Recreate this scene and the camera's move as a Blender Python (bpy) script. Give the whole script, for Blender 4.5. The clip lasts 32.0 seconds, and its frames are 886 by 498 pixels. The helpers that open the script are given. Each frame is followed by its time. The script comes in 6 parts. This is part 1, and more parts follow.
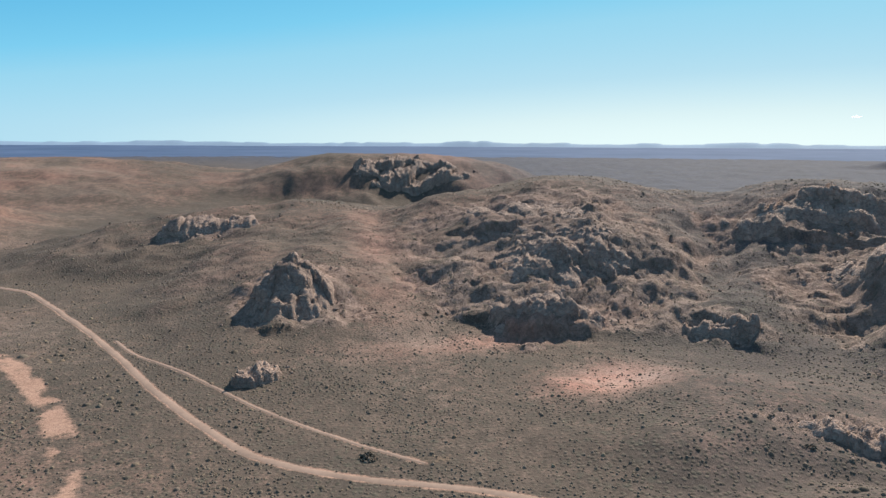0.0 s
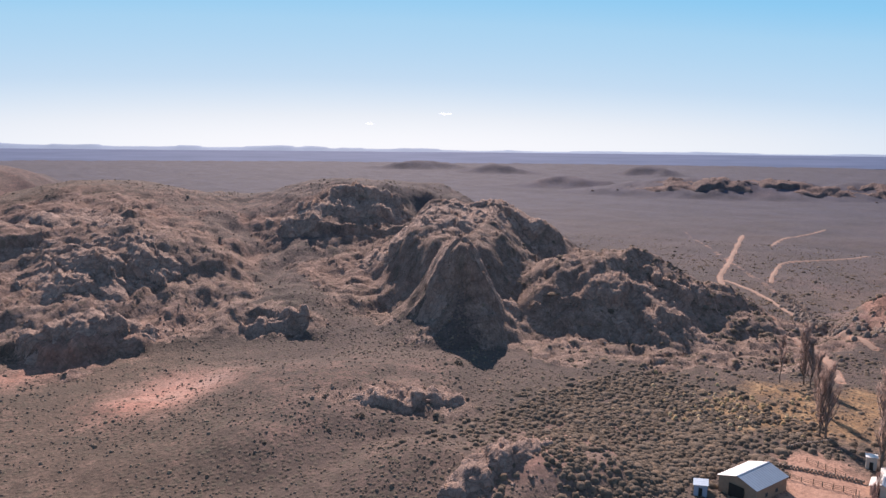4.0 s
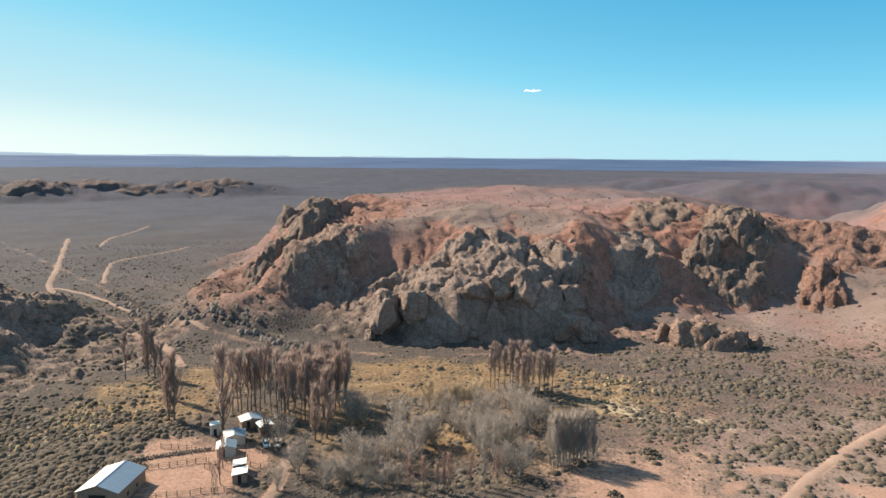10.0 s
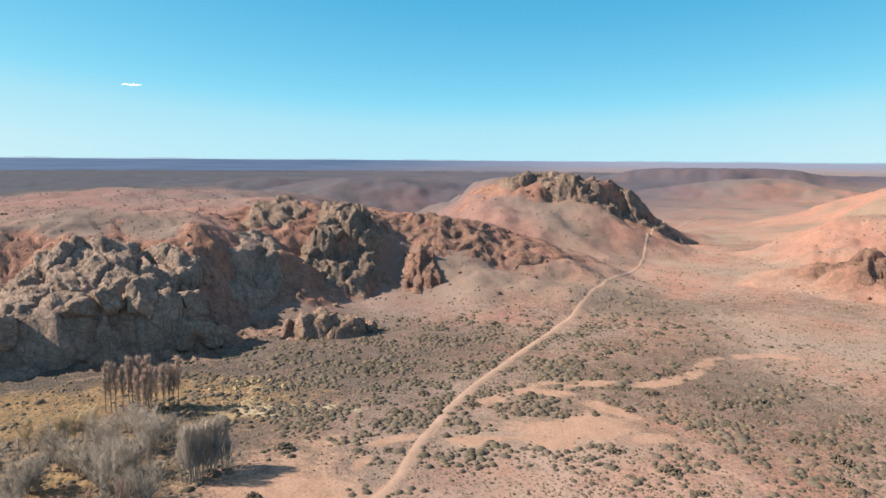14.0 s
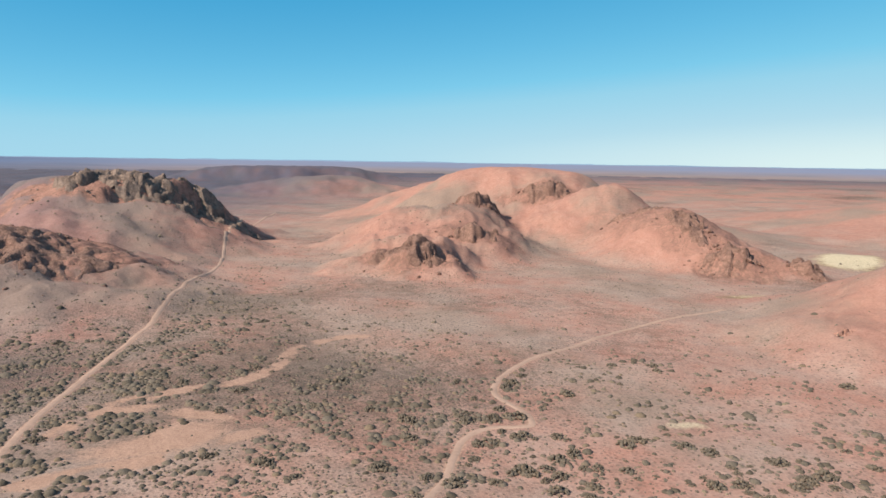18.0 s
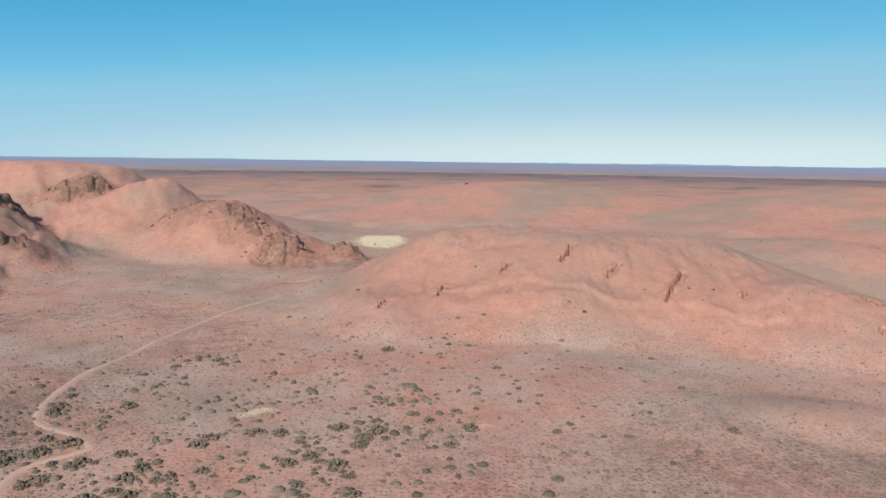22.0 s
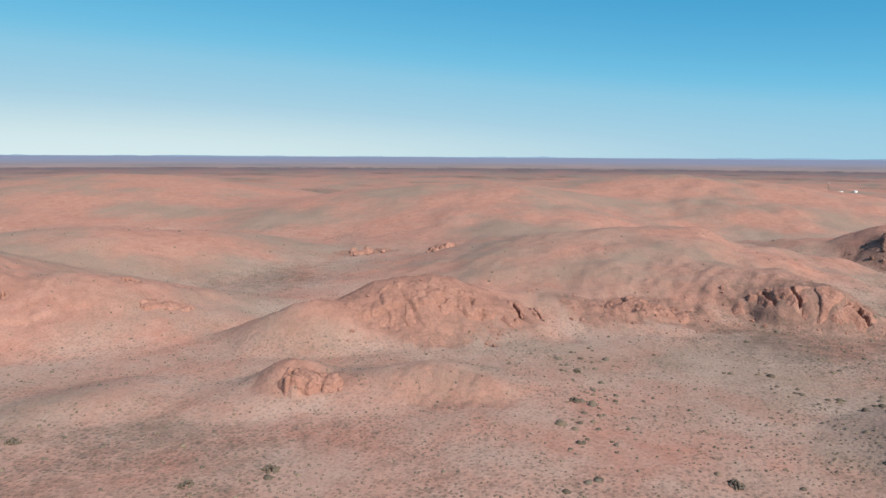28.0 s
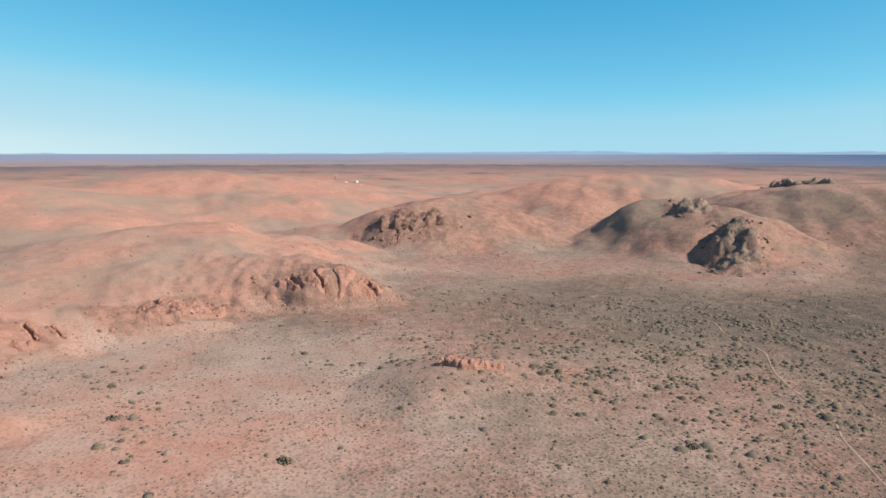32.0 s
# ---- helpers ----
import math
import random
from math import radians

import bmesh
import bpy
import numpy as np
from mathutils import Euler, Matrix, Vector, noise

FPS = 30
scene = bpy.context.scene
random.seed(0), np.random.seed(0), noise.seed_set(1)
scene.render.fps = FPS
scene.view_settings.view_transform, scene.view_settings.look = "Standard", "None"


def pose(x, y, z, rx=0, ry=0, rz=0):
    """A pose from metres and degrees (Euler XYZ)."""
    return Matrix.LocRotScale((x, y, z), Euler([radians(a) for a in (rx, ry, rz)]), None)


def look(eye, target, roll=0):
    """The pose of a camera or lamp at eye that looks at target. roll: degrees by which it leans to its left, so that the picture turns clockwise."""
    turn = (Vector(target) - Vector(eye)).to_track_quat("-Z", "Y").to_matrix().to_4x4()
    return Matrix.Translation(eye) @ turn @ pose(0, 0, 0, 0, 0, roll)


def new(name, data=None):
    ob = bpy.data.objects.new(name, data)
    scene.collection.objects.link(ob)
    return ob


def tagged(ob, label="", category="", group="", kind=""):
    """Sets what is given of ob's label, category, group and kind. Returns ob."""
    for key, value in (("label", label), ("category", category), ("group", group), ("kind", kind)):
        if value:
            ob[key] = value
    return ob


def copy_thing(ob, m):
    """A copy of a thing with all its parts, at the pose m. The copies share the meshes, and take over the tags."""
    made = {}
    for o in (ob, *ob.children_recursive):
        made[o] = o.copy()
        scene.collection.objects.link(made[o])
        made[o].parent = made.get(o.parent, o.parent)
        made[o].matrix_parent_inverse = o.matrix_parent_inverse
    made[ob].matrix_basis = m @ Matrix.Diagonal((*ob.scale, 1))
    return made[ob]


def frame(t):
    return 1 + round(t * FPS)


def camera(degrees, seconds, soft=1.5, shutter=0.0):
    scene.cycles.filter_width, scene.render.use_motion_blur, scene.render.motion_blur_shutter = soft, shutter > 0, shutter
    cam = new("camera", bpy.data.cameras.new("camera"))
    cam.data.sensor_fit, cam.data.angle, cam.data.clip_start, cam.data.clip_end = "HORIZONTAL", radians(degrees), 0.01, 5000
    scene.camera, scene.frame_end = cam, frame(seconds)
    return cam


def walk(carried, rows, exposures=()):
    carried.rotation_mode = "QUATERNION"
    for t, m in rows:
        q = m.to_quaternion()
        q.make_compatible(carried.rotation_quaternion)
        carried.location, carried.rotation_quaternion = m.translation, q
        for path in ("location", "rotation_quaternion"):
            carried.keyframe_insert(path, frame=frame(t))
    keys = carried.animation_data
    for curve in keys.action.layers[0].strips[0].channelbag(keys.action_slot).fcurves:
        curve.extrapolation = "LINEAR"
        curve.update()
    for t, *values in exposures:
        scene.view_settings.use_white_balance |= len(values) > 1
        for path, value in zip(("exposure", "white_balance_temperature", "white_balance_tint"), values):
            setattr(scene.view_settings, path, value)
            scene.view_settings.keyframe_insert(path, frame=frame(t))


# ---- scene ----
cam = camera(65.1, 32.0)
EYE = (0.0, 0.0, 75.0)
PATH = [  # seconds, heading, tilt, lean
    (0.0, -4.38, -8.53, -0.28),
    (0.5, -9.06, -8.47, -0.29),
    (1.0, -13.71, -8.44, -0.37),
    (1.5, -18.30, -8.39, -0.38),
    (2.0, -22.80, -8.35, -0.48),
    (2.5, -27.33, -8.28, -0.44),
    (3.0, -31.78, -8.22, -0.51),
    (3.5, -36.23, -8.15, -0.51),
    (5.5, -54.28, -7.89, -0.65),
    (6.0, -59.21, -7.86, -0.59),
    (6.5, -64.31, -7.85, -0.67),
    (7.0, -69.44, -7.77, -0.64),
    (7.5, -74.24, -7.70, -0.65),
    (8.0, -78.85, -7.65, -0.65),
    (8.5, -82.81, -7.62, -0.58),
    (9.0, -85.83, -7.60, -0.54),
    (9.5, -89.10, -7.60, -0.52),
    (10.0, -92.70, -7.59, -0.48),
    (10.5, -96.37, -7.57, -0.47),
    (11.0, -100.04, -7.54, -0.41),
    (11.5, -103.67, -7.53, -0.38),
    (12.0, -107.32, -7.51, -0.39),
    (12.5, -111.19, -7.47, -0.43),
    (13.0, -115.24, -7.42, -0.42),
    (13.5, -119.34, -7.40, -0.38),
    (14.0, -123.57, -7.38, -0.42),
    (14.5, -127.88, -7.36, -0.37),
    (16.5, -144.77, -7.27, -0.77),
    (17.0, -149.03, -7.23, -0.83),
    (17.5, -153.28, -7.22, -0.83),
    (18.0, -157.53, -7.20, -0.85),
    (18.5, -161.75, -7.21, -0.82),
    (19.0, -166.07, -7.21, -0.84),
    (19.5, -170.50, -7.22, -0.89),
    (20.0, -175.09, -7.19, -0.86),
    (20.5, -179.35, -7.22, -0.78),
    (21.0, -183.99, -7.23, -0.80),
    (21.5, -188.63, -7.23, -0.75),
    (22.0, -193.25, -7.25, -0.77),
    (22.5, -197.95, -7.28, -0.66),
    (23.0, -202.63, -7.28, -0.57),
    (23.5, -207.33, -7.32, -0.49),
    (24.0, -212.03, -7.32, -0.45),
    (24.5, -216.73, -7.36, -0.37),
    (25.0, -221.47, -7.39, -0.27),
    (25.5, -226.20, -7.43, -0.30),
    (27.5, -245.25, -7.57, -0.26),
    (28.0, -250.04, -7.64, -0.32),
    (28.5, -254.73, -7.64, -0.20),
    (29.0, -259.44, -7.69, -0.23),
    (29.5, -264.19, -7.72, -0.22),
    (30.0, -268.90, -7.78, -0.12),
    (30.5, -273.62, -7.78, -0.09),
    (31.0, -278.39, -7.81, 0.01),
    (31.5, -283.15, -7.91, 0.08),
    (32.0, -287.78, -7.91, 0.01),
]
EXPOSURES = [(0.0, 0.80, 6750, 10), (2.0, 0.83, 6800, 13), (2.5, 0.85, 7000, 24), (3.0, 0.88, 7250, 42), (3.5, 0.88, 7250, 42), (4.3, 0.76, 7050, 22), (5.3, 0.76, 6900, 12), (7.0, 0.82, 7100, 11), (9.0, 0.94, 7380, 10),
             (13.0, 1.04, 7380, 10), (17.0, 0.80, 6950, 10), (20.0, 0.66, 6650, 10), (22.5, 0.54, 6500, 10), (25.5, 0.52, 6500, 10), (29.0, 0.61, 6580, 10), (32.0, 0.80, 6900, 10)]
walk(cam, [(t, pose(*EYE, 90 + tilt, lean, head)) for t, head, tilt, lean in PATH], EXPOSURES)

# ---- sky and sun ----
SUN_AZ, SUN_EL = 34.0, 37.0      # clockwise from +y, above the horizon
world = bpy.data.worlds.new("world")
scene.world = world
world.use_nodes = True
wt = world.node_tree
sky = wt.nodes.new("ShaderNodeTexSky")
sky.sky_type = 'NISHITA'
sky.sun_disc = False
sky.sun_elevation = radians(SUN_EL)
sky.sun_rotation = radians(SUN_AZ)
sky.altitude = 600
sky.air_density = 1.0
sky.dust_density = 0.0
sky.ozone_density = 3.0
# the clear dry air of the place: colour by the sky's own brightness
tone = wt.nodes.new("ShaderNodeRGBToBW")
wt.links.new(sky.outputs[0], tone.inputs[0])
span = wt.nodes.new("ShaderNodeMapRange")
for k, value in enumerate((0.8, 16.0), 1):
    span.inputs[k].default_value = value
wt.links.new(tone.outputs[0], span.inputs[0])
hue = wt.nodes.new("ShaderNodeValToRGB")
stops = hue.color_ramp.elements
while len(stops) < 11:
    stops.new(0.5)
for e, (bright, col) in zip(stops, ((0.9, (0.095, 0.155, 0.25)), (1.6, (0.10, 0.195, 0.32)), (2.3, (0.045, 0.18, 0.33)), (3.0, (0.035, 0.23, 0.425)), (4.2, (0.075, 0.30, 0.485)),
                                    (5.2, (0.115, 0.355, 0.52)), (6.0, (0.18, 0.39, 0.52)), (8.0, (0.265, 0.43, 0.525)), (10.0, (0.40, 0.515, 0.55)), (13.0, (0.56, 0.645, 0.635)), (16.0, (0.74, 0.77, 0.71)))):
    e.position, e.color = (bright - 0.8) / 15.2, (*col, 1)
wt.links.new(span.outputs[0], hue.inputs[0])
wt.links.new(hue.outputs[0], wt.nodes["Background"].inputs[0])
wt.nodes["Background"].inputs[1].default_value = 1.0

sun_data = bpy.data.lights.new("sun", 'SUN')
sun_data.energy = 4.15
sun_data.angle = radians(0.53)
sun_data.color = (1.0, 0.925, 0.82)
sun = new("sun", sun_data)
sa, se = radians(SUN_AZ), radians(SUN_EL)
SUN_DIR = Vector((math.sin(sa) * math.cos(se), math.cos(sa) * math.cos(se), math.sin(se)))
sun.matrix_world = look(SUN_DIR * 400, (0, 0, 0))

# ---- materials ----
def nodes_of(name, rough=0.9):
    m = bpy.data.materials.new(name)
    m.use_nodes = True
    nt = m.node_tree
    b = nt.nodes["Principled BSDF"]
    b.inputs["Roughness"].default_value = rough
    b.inputs["Specular IOR Level"].default_value = 0.15
    return m, nt, b


def noise_node(nt, scale, detail=4.0, rough=0.6, vec=None, kind='FBM'):
    n = nt.nodes.new("ShaderNodeTexNoise")
    n.inputs["Scale"].default_value = scale
    n.inputs["Detail"].default_value = detail
    n.inputs["Roughness"].default_value = rough
    if vec is not None:
        nt.links.new(vec, n.inputs["Vector"])
    return n.outputs["Fac"]


def ramp(nt, fac, stops):
    r = nt.nodes.new("ShaderNodeValToRGB")
    els = r.color_ramp.elements
    while len(els) < len(stops):
        els.new(0.5)
    for e, (p, c) in zip(els, stops):
        e.position, e.color = p, (*c, 1) if len(c) == 3 else c
    nt.links.new(fac, r.inputs[0])
    return r.outputs[0]


def mixc(nt, fac, a, b, mode='MIX'):
    m = nt.nodes.new("ShaderNodeMix")
    m.data_type, m.blend_type = 'RGBA', mode
    for val, i in ((fac, 0), (a, 6), (b, 7)):
        if isinstance(val, (int, float)):
            m.inputs[i].default_value = val
        elif isinstance(val, tuple):
            m.inputs[i].default_value = (*val, 1)
        else:
            nt.links.new(val, m.inputs[i])
    return m.outputs[2]


def mathn(nt, op, a, b=0.0):
    m = nt.nodes.new("ShaderNodeMath")
    m.operation = op
    m.use_clamp = False
    for i, val in enumerate((a, b)):
        if isinstance(val, (int, float)):
            m.inputs[i].default_value = val
        else:
            nt.links.new(val, m.inputs[i])
    return m.outputs[0]


def bump(nt, b, height, strength=0.5, dist=0.1):
    n = nt.nodes.new("ShaderNodeBump")
    n.inputs["Strength"].default_value = strength
    n.inputs["Distance"].default_value = dist
    nt.links.new(height, n.inputs["Height"])
    nt.links.new(n.outputs[0], b.inputs["Normal"])


def position(nt):
    return nt.nodes.new("ShaderNodeNewGeometry").outputs["Position"]


def plain(name, col, rough=0.8, var=0.25, scale=1.0, bump_d=0.02, metal=0.0, spec=0.3):
    m, nt, b = nodes_of(name, rough)
    p = position(nt)
    n = noise_node(nt, scale, 5, 0.65, p)
    n2 = noise_node(nt, scale * 0.13, 2, 0.5, p)
    f = mathn(nt, 'MULTIPLY', mathn(nt, 'ADD', n, n2), 0.5)
    lo = tuple(max(0, c * (1 - var)) for c in col)
    hi = tuple(min(1, c * (1 + var)) for c in col)
    c = ramp(nt, f, [(0.3, lo), (0.7, hi)])
    nt.links.new(c, b.inputs["Base Color"])
    b.inputs["Metallic"].default_value = metal
    b.inputs["Specular IOR Level"].default_value = spec
    if bump_d:
        bump(nt, b, n, 0.5, bump_d)
    return m


# ground: the colour attribute "cover" holds red soil, dry grass, bare sand; "cover2" rock, distance haze, pale salt
def ground_material():
    m, nt, b = nodes_of("ground_soil", 0.95)
    p = position(nt)
    att = nt.nodes.new("ShaderNodeAttribute")
    att.attribute_name = "cover"
    sep = nt.nodes.new("ShaderNodeSeparateColor")
    nt.links.new(att.outputs["Color"], sep.inputs[0])
    att2 = nt.nodes.new("ShaderNodeAttribute")
    att2.attribute_name = "cover2"
    sep2 = nt.nodes.new("ShaderNodeSeparateColor")
    nt.links.new(att2.outputs["Color"], sep2.inputs[0])
    big = noise_node(nt, 0.02, 4, 0.6, p)
    mid = noise_node(nt, 0.16, 5, 0.7, p)
    fine = noise_node(nt, 1.3, 4, 0.75, p)
    scrub = ramp(nt, mid, [(0.3, (0.088, 0.067, 0.055)), (0.5, (0.125, 0.093, 0.075)), (0.7, (0.166, 0.118, 0.094))])
    red = ramp(nt, mid, [(0.28, (0.32, 0.156, 0.12)), (0.5, (0.39, 0.194, 0.148)), (0.75, (0.45, 0.242, 0.19))])
    grass = ramp(nt, mid, [(0.3, (0.18, 0.125, 0.08)), (0.5, (0.265, 0.165, 0.092)), (0.75, (0.38, 0.27, 0.16))])
    sand = ramp(nt, mid, [(0.3, (0.35, 0.21, 0.155)), (0.7, (0.45, 0.28, 0.21))])
    rock = ramp(nt, mid, [(0.3, (0.16, 0.117, 0.098)), (0.52, (0.245, 0.18, 0.15)), (0.72, (0.35, 0.257, 0.21))])
    # blue-grey haze of distance, painted into the soil colour
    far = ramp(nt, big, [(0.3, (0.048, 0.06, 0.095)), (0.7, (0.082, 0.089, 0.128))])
    salt = (0.56, 0.46, 0.32)

    def ragged(mask, amount=0.7, lo=0.3, hi=0.7):
        f = mathn(nt, 'ADD', mask, mathn(nt, 'MULTIPLY', mathn(nt, 'SUBTRACT', mid, 0.5), amount))
        f = mathn(nt, 'ADD', f, mathn(nt, 'MULTIPLY', mathn(nt, 'SUBTRACT', fine, 0.5), amount * 0.7))
        return ramp(nt, f, [(lo, (0, 0, 0)), (hi, (1, 1, 1))])
    weedy = ramp(nt, noise_node(nt, 0.012, 6, 0.7, p), [(0.42, (0, 0, 0)), (0.62, (0.8, 0.8, 0.8))])
    scrub = mixc(nt, weedy, scrub, (0.083, 0.068, 0.056))
    dusty = ramp(nt, noise_node(nt, 0.03, 5, 0.7, p), [(0.36, (0, 0, 0)), (0.66, (0.75, 0.75, 0.75))])
    broad = ramp(nt, noise_node(nt, 0.009, 5, 0.62, p), [(0.45, (0, 0, 0)), (0.6, (0.8, 0.8, 0.8))])
    red = mixc(nt, broad, red, (0.25, 0.19, 0.152))
    up = nt.nodes.new("ShaderNodeSeparateXYZ")
    nt.links.new(p, up.inputs[0])
    flat = ramp(nt, mathn(nt, 'DIVIDE', up.outputs[2], 10.0), [(0.1, (1, 1, 1)), (0.9, (0.22, 0.22, 0.22))])
    red = mixc(nt, mathn(nt, 'MULTIPLY', dusty, flat), red, (0.40, 0.292, 0.244))
    c = mixc(nt, ragged(sep.outputs[0], 0.8, 0.1, 0.85), scrub, red)
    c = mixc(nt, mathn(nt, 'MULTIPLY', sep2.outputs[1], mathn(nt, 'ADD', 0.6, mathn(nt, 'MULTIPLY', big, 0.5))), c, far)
    rock = mixc(nt, sep.outputs[0], rock, ramp(nt, mid, [(0.3, (0.22, 0.115, 0.09)), (0.55, (0.33, 0.172, 0.132)), (0.75, (0.41, 0.22, 0.172))]))
    c = mixc(nt, ragged(sep2.outputs[0], 0.9), c, rock)
    c = mixc(nt, ragged(sep.outputs[1]), c, grass)
    c = mixc(nt, ragged(sep.outputs[2], 0.9), c, sand)
    c = mixc(nt, ragged(sep2.outputs[2], 0.8), c, salt)
    # dark joints where bare rock shows on the slopes
    mp = nt.nodes.new("ShaderNodeMapping")
    mp.inputs["Scale"].default_value = (0.2, 0.13, 0.1)
    warp = nt.nodes.new("ShaderNodeTexNoise")
    warp.inputs["Scale"].default_value = 0.09
    warp.inputs["Detail"].default_value = 4
    nt.links.new(p, warp.inputs["Vector"])
    shifted = nt.nodes.new("ShaderNodeVectorMath")
    shifted.operation = 'MULTIPLY_ADD'
    shifted.inputs[1].default_value = (26, 26, 10)
    nt.links.new(warp.outputs["Color"], shifted.inputs[0])
    nt.links.new(p, shifted.inputs[2])
    nt.links.new(shifted.outputs[0], mp.inputs[0])
    joint = nt.nodes.new("ShaderNodeTexVoronoi")
    joint.feature = 'DISTANCE_TO_EDGE'
    joint.inputs["Scale"].default_value = 1.0
    nt.links.new(mp.outputs[0], joint.inputs["Vector"])
    lines = ramp(nt, joint.outputs["Distance"], [(0.02, (1, 1, 1)), (0.08, (0, 0, 0))])
    geo = nt.nodes.new("ShaderNodeNewGeometry")
    nz = nt.nodes.new("ShaderNodeSeparateXYZ")
    nt.links.new(geo.outputs["True Normal"], nz.inputs[0])
    slope = ramp(nt, nz.outputs[2], [(0.90, (1, 1, 1)), (0.975, (0, 0, 0))])
    some = ramp(nt, noise_node(nt, 0.03, 4, 0.7, p), [(0.46, (0, 0, 0)), (0.6, (1, 1, 1))])
    crack = mathn(nt, 'MULTIPLY', mathn(nt, 'MULTIPLY', lines, slope), mathn(nt, 'MULTIPLY', some, 0.22))
    stony = ragged(sep2.outputs[0], 0.9)
    crack = mathn(nt, 'MAXIMUM', crack, mathn(nt, 'MULTIPLY', mathn(nt, 'MULTIPLY', lines, stony), 0.4))
    c = mixc(nt, crack, c, (0.10, 0.07, 0.056))
    # small tufts and stones
    vor = nt.nodes.new("ShaderNodeTexVoronoi")
    vor.voronoi_dimensions = '2D'
    vor.inputs["Scale"].default_value = 0.55
    vor.inputs["Randomness"].default_value = 1.0
    nt.links.new(p, vor.inputs["Vector"])
    dots = ramp(nt, vor.outputs["Distance"], [(0.14, (1, 1, 1)), (0.34, (0, 0, 0))])
    patch = ramp(nt, noise_node(nt, 0.045, 4, 0.7, p), [(0.38, (0, 0, 0)), (0.62, (1, 1, 1))])
    keep = mathn(nt, 'SUBTRACT', 1.0, sep.outputs[2])
    dotf = mathn(nt, 'MULTIPLY', mathn(nt, 'MULTIPLY', dots, mathn(nt, 'ADD', 0.4, mathn(nt, 'MULTIPLY', patch, 0.55))), keep)
    tuft = ramp(nt, vor.outputs["Color"], [(0.2, (0.052, 0.047, 0.036)), (0.8, (0.125, 0.108, 0.082))])
    sparse = mathn(nt, 'SUBTRACT', 1.0, mathn(nt, 'MULTIPLY', sep.outputs[0], mathn(nt, 'SUBTRACT', 0.95, mathn(nt, 'MULTIPLY', flat, 0.38))))
    dotf = mathn(nt, 'MULTIPLY', mathn(nt, 'MULTIPLY', dotf, sparse), mathn(nt, 'SUBTRACT', 1.0, mathn(nt, 'MULTIPLY', stony, 0.7)))
    c = mixc(nt, dotf, c, tuft)
    # wider bushes of the open plain
    vor2 = nt.nodes.new("ShaderNodeTexVoronoi")
    vor2.voronoi_dimensions = '2D'
    vor2.inputs["Scale"].default_value = 0.16
    nt.links.new(p, vor2.inputs["Vector"])
    dots2 = ramp(nt, vor2.outputs["Distance"], [(0.1, (1, 1, 1)), (0.24, (0, 0, 0))])
    far2 = mathn(nt, 'MULTIPLY', mathn(nt, 'MULTIPLY', dots2, keep), mathn(nt, 'ADD', 0.12, mathn(nt, 'MULTIPLY', patch, 0.55)))
    c = mixc(nt, mathn(nt, 'MULTIPLY', far2, sparse), c, (0.095, 0.088, 0.068))
    c = mixc(nt, mathn(nt, 'SUBTRACT', 0.55, mathn(nt, 'MULTIPLY', sep.outputs[0], 0.28)), c, ramp(nt, fine, [(0.36, (0.38, 0.38, 0.38)), (0.62, (1.12, 1.12, 1.12))]), 'MULTIPLY')
    nt.links.new(c, b.inputs["Base Color"])
    h = mathn(nt, 'ADD', mathn(nt, 'SUBTRACT', mathn(nt, 'MULTIPLY', fine, 0.5), mathn(nt, 'MULTIPLY', crack, 1.2)), mathn(nt, 'ADD', mid, mathn(nt, 'MULTIPLY', dotf, 0.8)))
    rough = mathn(nt, 'MULTIPLY', mathn(nt, 'MAXIMUM', slope, stony), noise_node(nt, 0.35, 6, 0.78, p))
    h = mathn(nt, 'ADD', h, mathn(nt, 'MULTIPLY', rough, 2.2))
    bump(nt, b, h, 0.45, 0.7)
    return m


